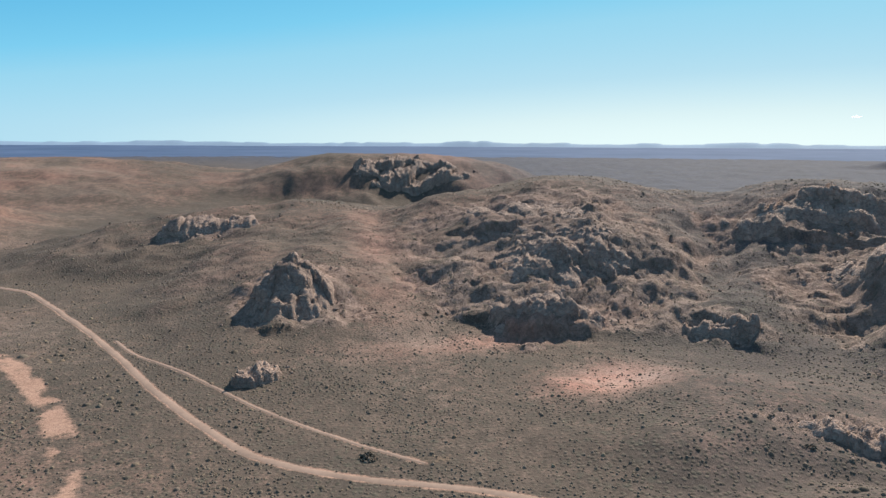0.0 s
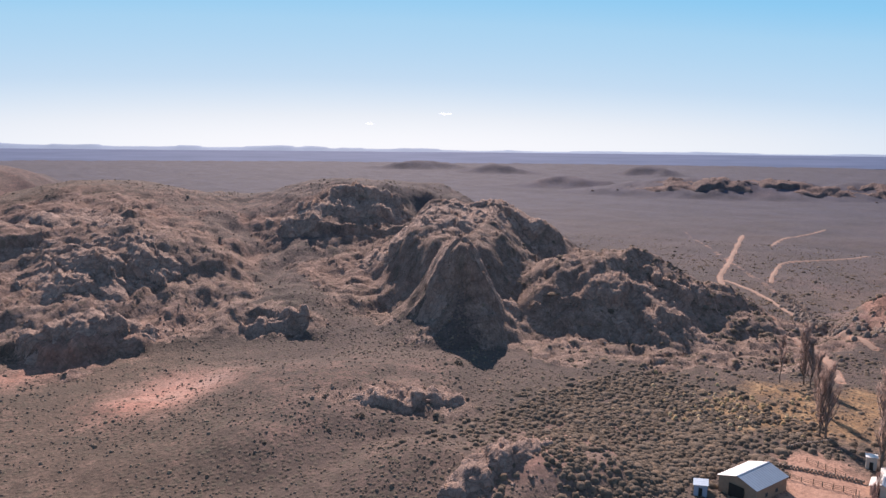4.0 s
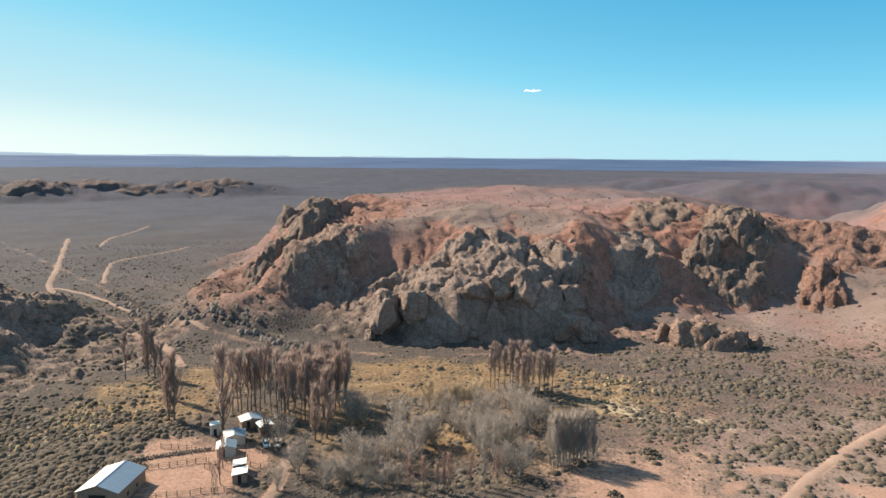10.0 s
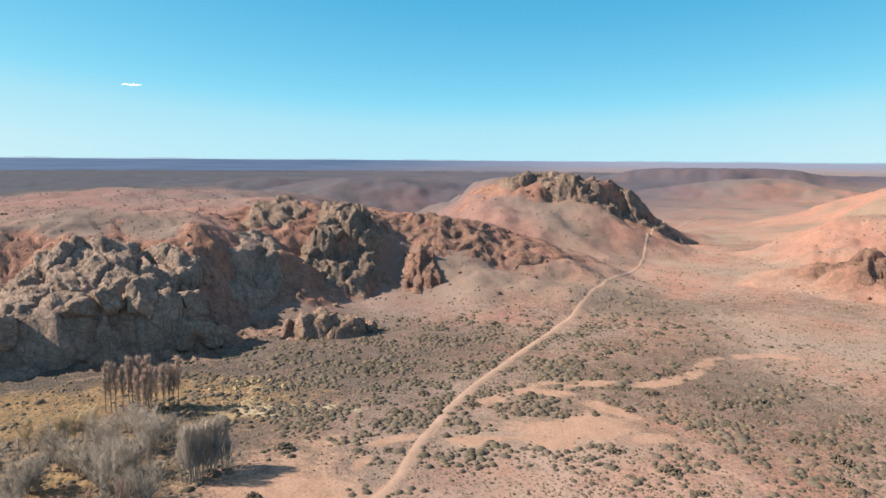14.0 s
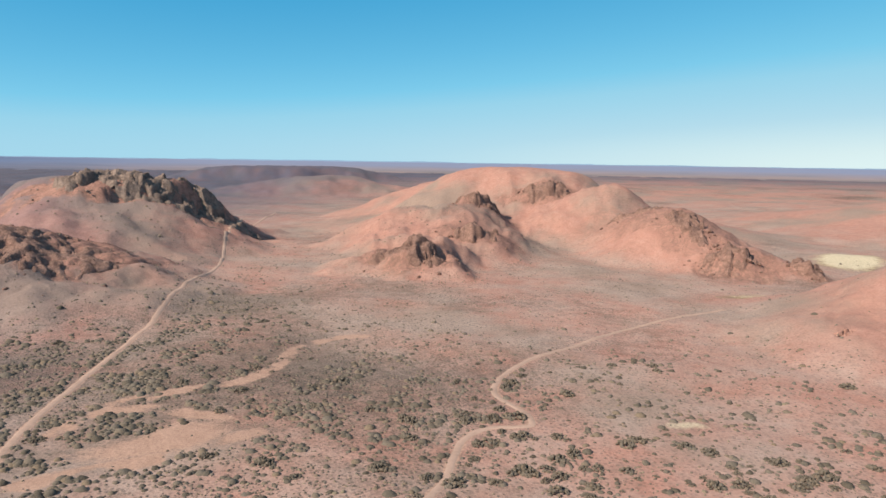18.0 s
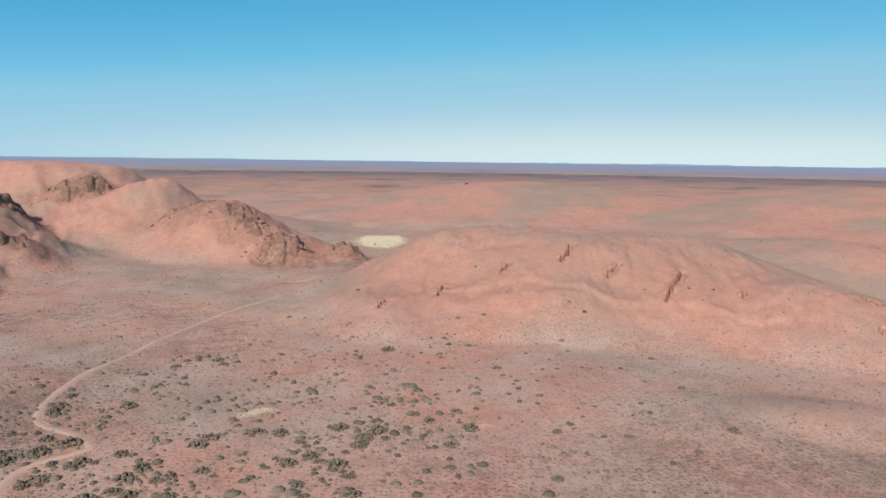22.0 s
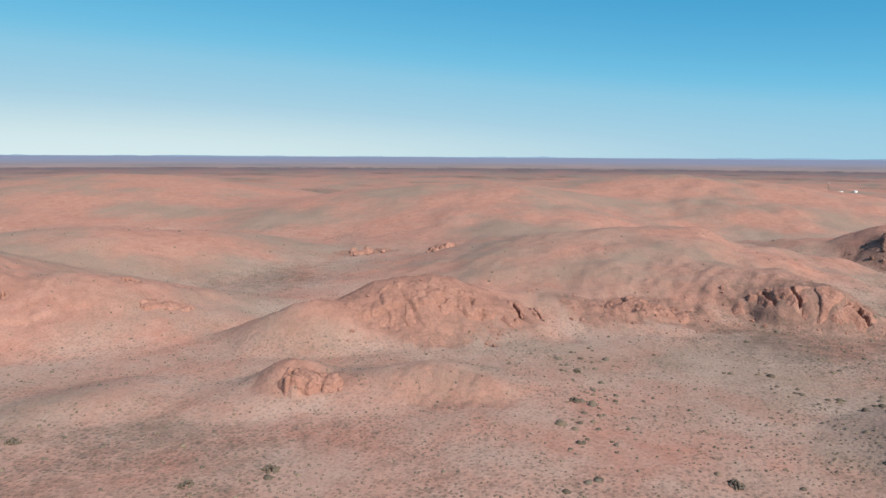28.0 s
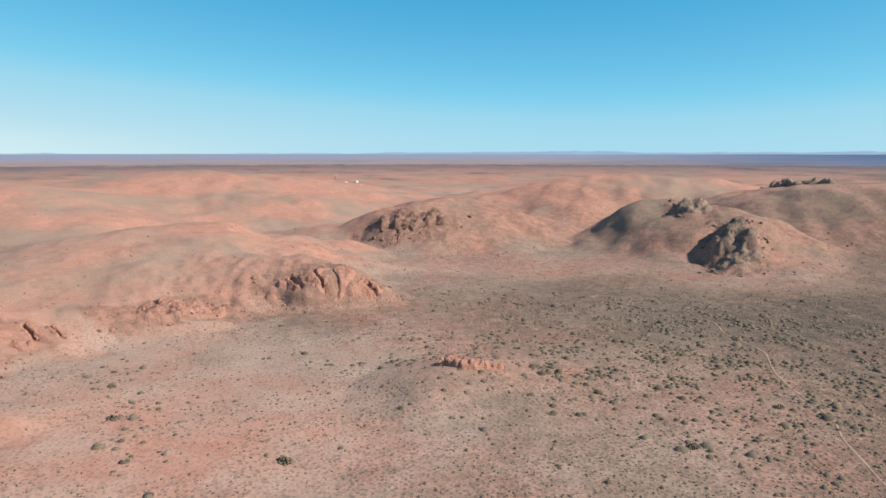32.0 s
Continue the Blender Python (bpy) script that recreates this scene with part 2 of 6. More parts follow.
def rock_material(name, lo, midc, hi, soil_col=(0.30, 0.185, 0.14), cracked=1.0):
    m, nt, b = nodes_of(name, 0.9)
    p = position(nt)
    n1 = noise_node(nt, 0.09, 5, 0.65, p)
    n2 = noise_node(nt, 0.7, 6, 0.7, p)
    c = ramp(nt, n1, [(0.3, lo), (0.5, midc), (0.72, hi)])
    # joints at two sizes, bent by a slow drift
    warp = nt.nodes.new("ShaderNodeTexNoise")
    warp.inputs["Scale"].default_value = 0.14
    warp.inputs["Detail"].default_value = 5
    nt.links.new(p, warp.inputs["Vector"])
    drift = nt.nodes.new("ShaderNodeVectorMath")
    drift.operation = 'MULTIPLY_ADD'
    drift.inputs[1].default_value = (14, 14, 9)
    nt.links.new(warp.outputs["Color"], drift.inputs[0])
    nt.links.new(p, drift.inputs[2])
    turned = nt.nodes.new("ShaderNodeMapping")
    turned.inputs["Rotation"].default_value = (0.5, 0.35, 0.6)
    turned.inputs["Scale"].default_value = (0.10, 0.26, 0.17)
    nt.links.new(drift.outputs[0], turned.inputs[0])

    def joints(scale, width):
        v = nt.nodes.new("ShaderNodeTexVoronoi")
        v.feature = 'DISTANCE_TO_EDGE'
        v.inputs["Scale"].default_value = scale
        nt.links.new(turned.outputs[0], v.inputs["Vector"])
        return ramp(nt, v.outputs["Distance"], [(0.01, (1, 1, 1)), (width, (0, 0, 0))])
    wide, thin = joints(1.0, 0.07), joints(2.7, 0.1)
    # dark water streaks run down the faces
    mp = nt.nodes.new("ShaderNodeMapping")
    mp.inputs["Scale"].default_value = (0.4, 0.4, 0.09)
    nt.links.new(p, mp.inputs[0])
    st = noise_node(nt, 1.0, 5, 0.65, mp.outputs[0])
    c = mixc(nt, ramp(nt, st, [(0.5, (0, 0, 0)), (0.75, (0.45, 0.45, 0.45))]), c, tuple(x * 0.65 for x in lo))
    c = mixc(nt, 0.5, c, ramp(nt, n2, [(0.32, (0.55, 0.55, 0.55)), (0.6, (1.05, 1.05, 1.05))]), 'MULTIPLY')
    # soil caught on the flatter tops
    geo = nt.nodes.new("ShaderNodeNewGeometry")
    sx = nt.nodes.new("ShaderNodeSeparateXYZ")
    nt.links.new(geo.outputs["True Normal"], sx.inputs[0])
    soil = mathn(nt, 'ADD', sx.outputs[2], mathn(nt, 'MULTIPLY', mathn(nt, 'SUBTRACT', n2, 0.5), 0.6))
    c = mixc(nt, ramp(nt, soil, [(0.92, (0, 0, 0)), (1.1, (0.6, 0.6, 0.6))]), c, soil_col)
    oi = nt.nodes.new("ShaderNodeObjectInfo")
    c = mixc(nt, 0.3, c, ramp(nt, oi.outputs["Random"], [(0.0, (0.65, 0.62, 0.6)), (1.0, (1, 1, 1))]), 'MULTIPLY')
    crack = mathn(nt, 'MAXIMUM', mathn(nt, 'MULTIPLY', wide, 0.42 * cracked), mathn(nt, 'MULTIPLY', thin, 0.25 * cracked))
    c = mixc(nt, crack, c, tuple(x * 0.32 for x in lo))
    nt.links.new(c, b.inputs["Base Color"])
    h = mathn(nt, 'ADD', n2, mathn(nt, 'MULTIPLY', n1, 1.5))
    bump(nt, b, mathn(nt, 'SUBTRACT', h, mathn(nt, 'MULTIPLY', crack, 0.9)), 0.9, 0.9)
    return m


GROUND = ground_material()
ROCK_GREY = rock_material("granite_grey", (0.275, 0.202, 0.17), (0.385, 0.282, 0.235), (0.49, 0.358, 0.295), (0.25, 0.175, 0.14))
ROCK_DARK = rock_material("varnished_dark_rock", (0.20, 0.145, 0.12), (0.29, 0.21, 0.173), (0.38, 0.274, 0.222))
FAR_ROCK = rock_material("far_dark_rock", (0.15, 0.115, 0.112), (0.19, 0.145, 0.138), (0.23, 0.175, 0.16))
ROCK_PINK = rock_material("granite_pink", (0.25, 0.165, 0.13), (0.36, 0.245, 0.195), (0.45, 0.31, 0.25))
ROCK_RED = rock_material("granite_red", (0.20, 0.116, 0.092), (0.29, 0.168, 0.132), (0.38, 0.222, 0.173))
DIRT = plain("dirt_road", (0.37, 0.242, 0.187), 0.95, 0.22, 0.7, 0.08)
DIRT_PALE = plain("pale_dirt", (0.275, 0.19, 0.148), 0.95, 0.25, 0.6, 0.08)


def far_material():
    """Distance haze painted in: blue plain north and east, red-brown upland south and west."""
    m, nt, b = nodes_of("distant_haze_tint", 0.95)
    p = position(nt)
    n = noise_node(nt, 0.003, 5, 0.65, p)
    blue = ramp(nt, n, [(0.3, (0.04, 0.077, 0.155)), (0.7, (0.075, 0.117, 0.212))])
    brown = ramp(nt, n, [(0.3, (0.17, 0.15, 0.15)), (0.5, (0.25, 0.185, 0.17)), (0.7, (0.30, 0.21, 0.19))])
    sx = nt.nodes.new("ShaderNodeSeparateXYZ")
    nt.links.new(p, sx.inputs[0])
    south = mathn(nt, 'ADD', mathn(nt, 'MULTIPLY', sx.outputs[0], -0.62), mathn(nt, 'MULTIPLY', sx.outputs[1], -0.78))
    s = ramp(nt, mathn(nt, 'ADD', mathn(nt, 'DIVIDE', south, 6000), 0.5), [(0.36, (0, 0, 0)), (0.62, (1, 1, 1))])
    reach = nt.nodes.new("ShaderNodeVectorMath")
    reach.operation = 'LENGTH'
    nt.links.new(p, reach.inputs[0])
    # haze painted as blue over the brown, stronger with distance
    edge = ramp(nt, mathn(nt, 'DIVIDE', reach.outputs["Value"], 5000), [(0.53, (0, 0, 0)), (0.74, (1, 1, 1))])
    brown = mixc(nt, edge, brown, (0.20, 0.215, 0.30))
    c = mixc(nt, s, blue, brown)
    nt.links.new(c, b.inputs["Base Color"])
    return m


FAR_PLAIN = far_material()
# ridge colour carries the blue of distance haze
FAR_HAZE_BLUE = plain("distant_ridge", (0.20, 0.29, 0.40), 0.95, 0.15, 0.004, 0)


def scrub_material(name, stops):
    m, nt, b = nodes_of(name, 0.95)
    geo = nt.nodes.new("ShaderNodeNewGeometry")
    c = ramp(nt, geo.outputs["Random Per Island"], stops)
    n = noise_node(nt, 2.2, 4, 0.7, geo.outputs["Position"])
    c = mixc(nt, 0.6, c, ramp(nt, n, [(0.3, (0.4, 0.4, 0.4)), (0.7, (1, 1, 1))]), 'MULTIPLY')
    nt.links.new(c, b.inputs["Base Color"])
    bump(nt, b, n, 0.8, 0.15)
    return m


SCRUB = scrub_material("scrub_tufts", [(0.0, (0.13, 0.103, 0.08)), (0.35, (0.175, 0.14, 0.113)), (0.6, (0.205, 0.163, 0.13)), (0.8, (0.21, 0.15, 0.11)), (1.0, (0.27, 0.215, 0.15))])
BUSH = scrub_material("bush_leaves", [(0.0, (0.105, 0.083, 0.062)), (0.4, (0.145, 0.116, 0.09)), (0.7, (0.18, 0.145, 0.115)), (1.0, (0.215, 0.155, 0.108))])
ROCK_ROSE = rock_material("weathered_red_rock", (0.35, 0.18, 0.138), (0.42, 0.22, 0.168), (0.48, 0.265, 0.208), (0.42, 0.22, 0.168), 0.45)
BRUSH = scrub_material("leafless_brush", [(0.0, (0.20, 0.165, 0.145)), (0.5, (0.27, 0.225, 0.195)), (1.0, (0.32, 0.26, 0.22))])
TUSSOCK = scrub_material("straw_tussock", [(0.0, (0.36, 0.25, 0.13)), (0.5, (0.46, 0.34, 0.19)), (1.0, (0.55, 0.43, 0.27))])
BARK_BROWN = plain("bark_brown", (0.18, 0.14, 0.115), 0.95, 0.3, 3.0, 0.02)
BARK_GREY = plain("bark_grey", (0.34, 0.295, 0.25), 0.95, 0.3, 3.0, 0.02)
TWIG_BROWN = plain("twigs_brown", (0.33, 0.235, 0.20), 0.95, 0.35, 2.0, 0)
TWIG_RED = plain("twigs_reddish", (0.31, 0.19, 0.16), 0.95, 0.35, 2.0, 0)
TWIG_GREY = plain("twigs_grey", (0.31, 0.262, 0.23), 0.95, 0.35, 2.0, 0)
TWIG_STRAW = plain("twigs_straw", (0.36, 0.27, 0.17), 0.95, 0.35, 2.0, 0)
TIN_WHITE = plain("white_sheet_metal", (0.78, 0.77, 0.74), 0.5, 0.1, 0.8, 0.01, 0.0, 0.4)
# blue-grey zinc; on the big shed it paints shade and reflected sky
TIN_BLUE_AND_SHADE = plain("zinc_blue_and_shade", (0.24, 0.32, 0.40), 0.42, 0.12, 0.8, 0.01, 0.35, 0.5)
TIN_OLD = plain("old_zinc_roof", (0.50, 0.50, 0.48), 0.55, 0.25, 1.2, 0.01, 0.2, 0.4)
PLASTER = plain("whitewashed_wall", (0.50, 0.45, 0.39), 0.9, 0.18, 0.9, 0.02)
ADOBE = plain("brown_brick_wall", (0.30, 0.21, 0.15), 0.95, 0.25, 1.4, 0.03)
BLUE_WALL = plain("painted_blue_wall", (0.26, 0.33, 0.42), 0.8, 0.2, 0.8, 0.01)
DARK = plain("dark_opening", (0.03, 0.028, 0.026), 0.9, 0.2, 1.0, 0)
GLASS = plain("window_glass", (0.06, 0.07, 0.08), 0.1, 0.1, 1.0, 0, 0.0, 0.6)
WOOD = plain("weathered_timber", (0.21, 0.16, 0.12), 0.95, 0.3, 2.5, 0.02)
STONE = plain("dry_stone", (0.30, 0.23, 0.18), 0.95, 0.3, 1.8, 0.05)
CAR_WHITE = plain("white_car_paint", (0.75, 0.75, 0.74), 0.3, 0.04, 0.5, 0, 0.0, 0.5)
CAR_BEIGE = plain("beige_car_paint", (0.55, 0.50, 0.42), 0.3, 0.04, 0.5, 0, 0.0, 0.5)
TYRE = plain("rubber_tyre", (0.03, 0.03, 0.03), 0.9, 0.2, 4.0, 0)

# ---- terrain ----
PERM = np.random.RandomState(7).permutation(512)
PERM = np.concatenate([PERM, PERM])
GRAD = np.array([[math.cos(a), math.sin(a)] for a in np.arange(16) * math.pi / 8])
LATTICE = (PERM[(PERM[np.arange(512)][:, None] + np.arange(512)[None, :]) & 511] & 15).ravel()
GRAD_X, GRAD_Y = GRAD[LATTICE, 0], GRAD[LATTICE, 1]


def pnoise(x, y):
    xi, yi = np.floor(x).astype(np.int64), np.floor(y).astype(np.int64)
    fx, fy = x - xi, y - yi
    u, v = fx * fx * fx * (fx * (fx * 6 - 15) + 10), fy * fy * fy * (fy * (fy * 6 - 15) + 10)

    x0, x1, y0, y1 = (xi & 511) << 9, ((xi + 1) & 511) << 9, yi & 511, (yi + 1) & 511

    def g(k, dx, dy):
        return GRAD_X[k] * dx + GRAD_Y[k] * dy
    a, b = g(x0 | y0, fx, fy), g(x1 | y0, fx - 1, fy)
    c, d = g(x0 | y1, fx, fy - 1), g(x1 | y1, fx - 1, fy - 1)
    return ((a + u * (b - a)) * (1 - v) + (c + u * (d - c)) * v) * 1.5


def fbm(x, y, size, octaves=4, gain=0.5):
    s, amp, f = 0, 1.0, 1.0 / size
    for k in range(octaves):
        s = s + amp * pnoise(x * f + 17.3 * k, y * f - 9.1 * k)
        amp, f = amp * gain, f * 2.03
    return s


def ridged(x, y, size, octaves=4):
    s, amp, f = 0, 1.0, 1.0 / size
    for k in range(octaves):
        s = s + amp * (1 - np.abs(pnoise(x * f + 31.7 * k, y * f + 5.3 * k)) * 2)
        amp, f = amp * 0.5, f * 2.1
    return s / 1.9


def smooth(t):
    t = np.clip(t, 0, 1)
    return t * t * (3 - 2 * t)


def bearing(az, r):
    return r * math.sin(radians(az)), r * math.cos(radians(az))


HILLS, CLIFFS, HOLLOWS, CRAGS, CLEFTS = [], [], [], [], []


def hill(az, r, half_long, half_wide, turn, high, edge, red, rock):
    """A rounded rise: bearing, distance, half-length along the turn (clockwise from +y), half-width, height, softness of its edge, redness, rockiness."""
    HILLS.append((az, r, half_long, half_wide, turn, high, edge, red, rock))


def cliff(back, *points):
    """A steep step up away from the valley along a line of bearing, distance, height; it fades into the slope over the distance back."""
    CLIFFS.append((back, np.array([(*bearing(a, r), h) for a, r, h in points])))


def hollow(az, r, half_long, half_wide, turn, share):
    """A gully or bowl that takes a share of the height away."""
    HOLLOWS.append((az, r, half_long, half_wide, turn, share))


# north
hill(15, 495, 232, 205, 15, 53, 0.95, 0.15, 0.5)
hill(41.2, 322, 60, 42, 42, 33, 0.85, 0.1, 0.5)
hill(43, 352, 62, 66, 45, 38, 1.0, 0.1, 0.5)
hill(31, 445, 150, 120, 32, 37, 1.0, 0.1, 0.3)
hill(35, 510, 180, 112, 105, 53, 0.85, 0.1, 0.6)
hill(44.5, 392, 92, 74, 125, 44, 1.0, 0.1, 0.6)
hill(53.5, 330, 80, 58, 138, 31, 1.0, 0.1, 0.5)
hill(352.3, 326, 52, 34, 170, 23, 0.9, 0.2, 0.5)
hill(30, 205, 75, 42, 75, 7, 1.0, 0.2, 0.2)
hill(44, 155, 40, 30, 75, 6, 1.0, 0.2, 0.3)
hill(0, 1000, 330, 190, 80, 62, 0.8, 0.3, 0.2)
hill(355, 520, 300, 120, 175, 32, 1.0, 0.25, 0.1)
hill(346, 520, 150, 130, 60, 30, 1.0, 0.1, 0.2)
hill(335, 1150, 600, 420, 70, 54, 1.0, 0.2, 0.0)
# east
hill(97, 495, 200, 200, 0, 46, 0.6, 1.0, 0.4)
hill(97, 374, 96, 88, 7, 36, 0.7, 0.6, 0.2)
hill(86, 400, 120, 75, 110, 40, 0.8, 0.85, 0.5)
hill(114, 470, 130, 120, 30, 41, 0.75, 0.95, 0.5)
hill(101, 700, 280, 260, 10, 45, 0.7, 0.1, 0.1)
hill(131, 722, 250, 155, 130, 57, 0.85, 0.9, 0.4)
hill(124, 455, 135, 120, 120, 34, 1.0, 0.85, 0.4)
hill(118, 1100, 300, 220, 20, 45, 0.9, 0.2, 0.0)
# south
hill(163.5, 810, 185, 130, 74, 67, 0.85, 0.95, 0.2)
hill(166, 770, 270, 160, 76, 40, 1.0, 0.95, 0.1)
hill(159.5, 630, 150, 84, 164, 37, 1.0, 0.95, 0.3)
hill(154.5, 650, 150, 80, 160, 33, 1.0, 0.95, 0.1)
hill(155, 490, 62, 46, 20, 22, 1.0, 0.9, 0.3)
hill(175, 600, 125, 72, 137, 41, 0.95, 0.95, 0.2)
hill(170.5, 700, 110, 90, 20, 56, 1.0, 0.95, 0.1)
hill(182, 535, 50, 42, 110, 18, 1.0, 0.9, 0.3)
hill(162, 930, 230, 240, 90, 56, 0.9, 0.5, 0.0)
hill(188.3, 640, 75, 45, 98, 5, 1.0, 0.3, 0.0)
# south-west
hill(189.5, 345, 62, 58, 20, 11, 1.0, 1.0, 0.1)
hill(206, 398, 165, 112, 112, 36.5, 0.8, 1.0, 0.1)
hill(195, 398, 84, 95, 20, 32, 1.0, 1.0, 0.1)
hill(222, 350, 90, 60, 130, 21, 1.0, 1.0, 0.1)
hill(222, 520, 220, 120, 120, 26, 1.0, 0.75, 0.1)
hill(200, 1050, 420, 320, 110, 46, 1.0, 0.75, 0.0)
hill(225, 1050, 420, 380, 120, 48, 1.0, 0.6, 0.0)
hill(249, 310, 68, 46, 158, 20.5, 1.0, 1.0, 0.2)
hill(240, 292, 46, 36, 150, 16, 1.0, 1.0, 0.2)
hill(258, 318, 60, 40, 165, 11, 1.0, 0.9, 0.2)
hill(238.4, 224, 25, 21, 150, 8.5, 1.0, 1.0, 0.1)
hill(250.2, 216, 34, 22, 160, 8, 1.0, 1.0, 0.1)
hill(243, 214, 62, 26, 152, 4, 1.0, 1.0, 0.1)
hill(222, 230, 30, 24, 120, 4, 1.0, 1.0, 0.1)
# west
hill(262, 455, 160, 150, 175, 26, 1.0, 0.7, 0.2)
hill(256, 760, 200, 340, 346, 40, 1.0, 0.65, 0.0)
hill(273.5, 385, 88, 58, 10, 19, 0.9, 0.8, 0.3)
hill(269, 470, 118, 118, 178, 28, 1.0, 0.7, 0.2)
hill(250, 800, 350, 260, 160, 42, 1.0, 0.6, 0.0)
hill(268, 1000, 420, 360, 170, 50, 1.0, 0.45, 0.0)
hill(288, 620, 160, 110, 15, 34, 1.0, 0.6, 0.3)
hill(290, 215, 45, 34, 30, 6, 1.0, 0.8, 0.2)
hill(310.6, 512, 54, 48, 130, 30, 1.0, 0.4, 0.4)
hill(307.6, 592, 125, 100, 110, 37, 1.0, 0.4, 0.4)
hill(313, 545, 110, 60, 130, 14, 1.0, 0.3, 0.2)
hill(303, 900, 350, 200, 20, 48, 1.0, 0.45, 0.0)
hill(318, 760, 260, 170, 60, 46, 1.0, 0.2, 0.1)
# far low hills of the eastern plain
hill(61, 1320, 120, 260, 60, 30, 1.0, 0.35, 0.4)
hill(67, 1350, 90, 160, 70, 26, 1.0, 0.3, 0.4)
hill(74, 1400, 110, 230, 75, 25, 1.0, 0.3, 0.4)
hill(51, 1450, 70, 130, 50, 20, 1.0, 0.3, 0.4)
hill(57, 1900, 60, 110, 60, 22, 1.0, 0.2, 0.3)
hill(45, 1900, 60, 140, 50, 24, 1.0, 0.2, 0.3)
hill(39, 2100, 60, 200, 40, 24, 1.0, 0.1, 0.3)
hill(110, 1600, 110, 260, 110, 22, 1.0, 0.3, 0.2)
hill(120, 1500, 100, 300, 120, 28, 1.0, 0.3, 0.2)
hill(145, 2000, 130, 330, 145, 36, 0.5, 0.9, 0.1)
hill(148, 1500, 150, 250, 150, 36, 1.0, 0.8, 0.1)


def crag(az, r, half_long, half_wide, turn, share, grain=0.0):
    """A stretch of slope where the bedrock comes through."""
    CRAGS.append((az, r, half_long, half_wide, turn, share, grain))


def split(az, r, long, wide, deep, lean):
    """A narrow cleft in bare rock: length, width, depth, lean from the line of slope."""
    CLEFTS.append((az, r, long, wide, deep, lean))


# gullies and bowls
hollow(24.8, 345, 60, 12, 24, 0.35)
hollow(49.6, 378, 40, 10, 60, 0.3)
hollow(167.5, 600, 70, 42, 167, 0.55)
hollow(101, 430, 60, 34, 10, 0.08)
hollow(116.5, 345, 26, 34, 120, 0.45)
# rock faces, from the north round to the west
cliff(40, (347.5, 290, 0), (349.5, 281, 4.5), (351.5, 278, 5.5), (353.5, 288, 5), (355.5, 300, 0))
cliff(26, (348, 266, 0), (349.6, 263, 3), (351.8, 268, 2.5), (353, 276, 0))
cliff(34, (5, 290, 0), (8, 284, 3.5), (11, 272, 6.5), (14, 268, 7), (17, 274, 4), (19, 286, 0))
cliff(34, (8, 350, 0), (11, 340, 4.5), (15, 332, 6.5), (19, 334, 6), (22.5, 342, 4), (25, 350, 0))
cliff(30, (4, 392, 0), (7, 384, 4.5), (10, 386, 4), (13, 394, 0))
cliff(22, (24.3, 296, 0), (26, 288, 3.5), (28, 280, 4), (29.6, 273, 2), (30.8, 269, 0))
cliff(46, (26.5, 408, 0), (28.5, 404, 5), (31, 400, 6), (34, 402, 5.5), (37.5, 398, 4), (41, 388, 2), (43, 384, 0))
cliff(30, (55.5, 296, 0), (57.5, 287, 4.5), (60, 279, 4), (62, 273, 0))
cliff(24, (34.5, 203, 0), (36.5, 196, 1.8), (38.6, 186, 2), (40.5, 180, 0))
cliff(30, (37.8, 292, 0), (39.6, 281, 9), (42.2, 272, 12), (44.6, 275, 8), (46.6, 286, 0))
cliff(44, (85.2, 296, 0), (87, 287, 10), (89, 282, 18), (92, 278, 20), (96, 278, 21), (100, 280, 20), (103, 284, 16), (105.2, 290, 9), (106.8, 299, 0))
cliff(46, (103, 336, 0), (105, 340, 6), (108, 348, 8), (111, 354, 8), (114, 354, 0))
cliff(34, (76, 338, 0), (79, 348, 9), (82, 370, 10), (85, 402, 5), (87.5, 428, 0))
cliff(30, (78.3, 432, 0), (80, 440, 7), (83, 452, 9), (86, 458, 0))
cliff(34, (111.5, 388, 0), (113, 381, 8), (115.5, 385, 9), (118, 392, 7), (121, 402, 0))
cliff(26, (119.5, 378, 0), (121.6, 373, 6), (124, 380, 0))
cliff(50, (129, 602, 0), (132, 612, 9), (135, 628, 13), (138, 644, 14), (140, 658, 8), (141.6, 674, 0))
cliff(36, (152.8, 456, 0), (154.6, 446, 8), (156.6, 452, 7), (158.4, 466, 0))
cliff(40, (158.4, 540, 0), (160, 530, 8), (161.8, 538, 5), (163, 548, 0))
cliff(50, (158.2, 660, 0), (160.2, 650, 12), (162, 668, 6), (163.2, 690, 0))
cliff(44, (163.6, 724, 0), (165.5, 716, 11), (167.6, 722, 8), (169, 734, 0))
cliff(40, (177.5, 520, 0), (179.5, 504, 8), (181.6, 504, 8), (183, 516, 0))
cliff(26, (184, 522, 0), (185.8, 512, 5), (187.4, 524, 0))
cliff(40, (192, 336, 0), (196, 328, 1.5), (201, 330, 1.5), (207, 316, 2), (213, 322, 2), (219, 316, 1.5), (224, 324, 0))
cliff(26, (270.5, 350, 0), (273.5, 342, 3), (277, 338, 4.5), (280.5, 336, 4), (283.5, 338, 2), (285, 342, 0))
cliff(30, (262, 318, 0), (266, 312, 4), (270, 318, 0))
cliff(22, (236.5, 214, 0), (238, 210, 3.5), (240, 213, 0))
cliff(30, (307.6, 492, 0), (309.5, 484, 7), (312, 488, 6), (314, 498, 0))


def calmness(x, y):
    """The south-western hills are smoother domes than the rest."""
    return (1 - 0.55 * smooth((np.cos(np.arctan2(x, y) - radians(215)) - 0.45) / 0.4)) * (1 - 0.85 * bell(x, y, 104, 278, 45, 32, 14))


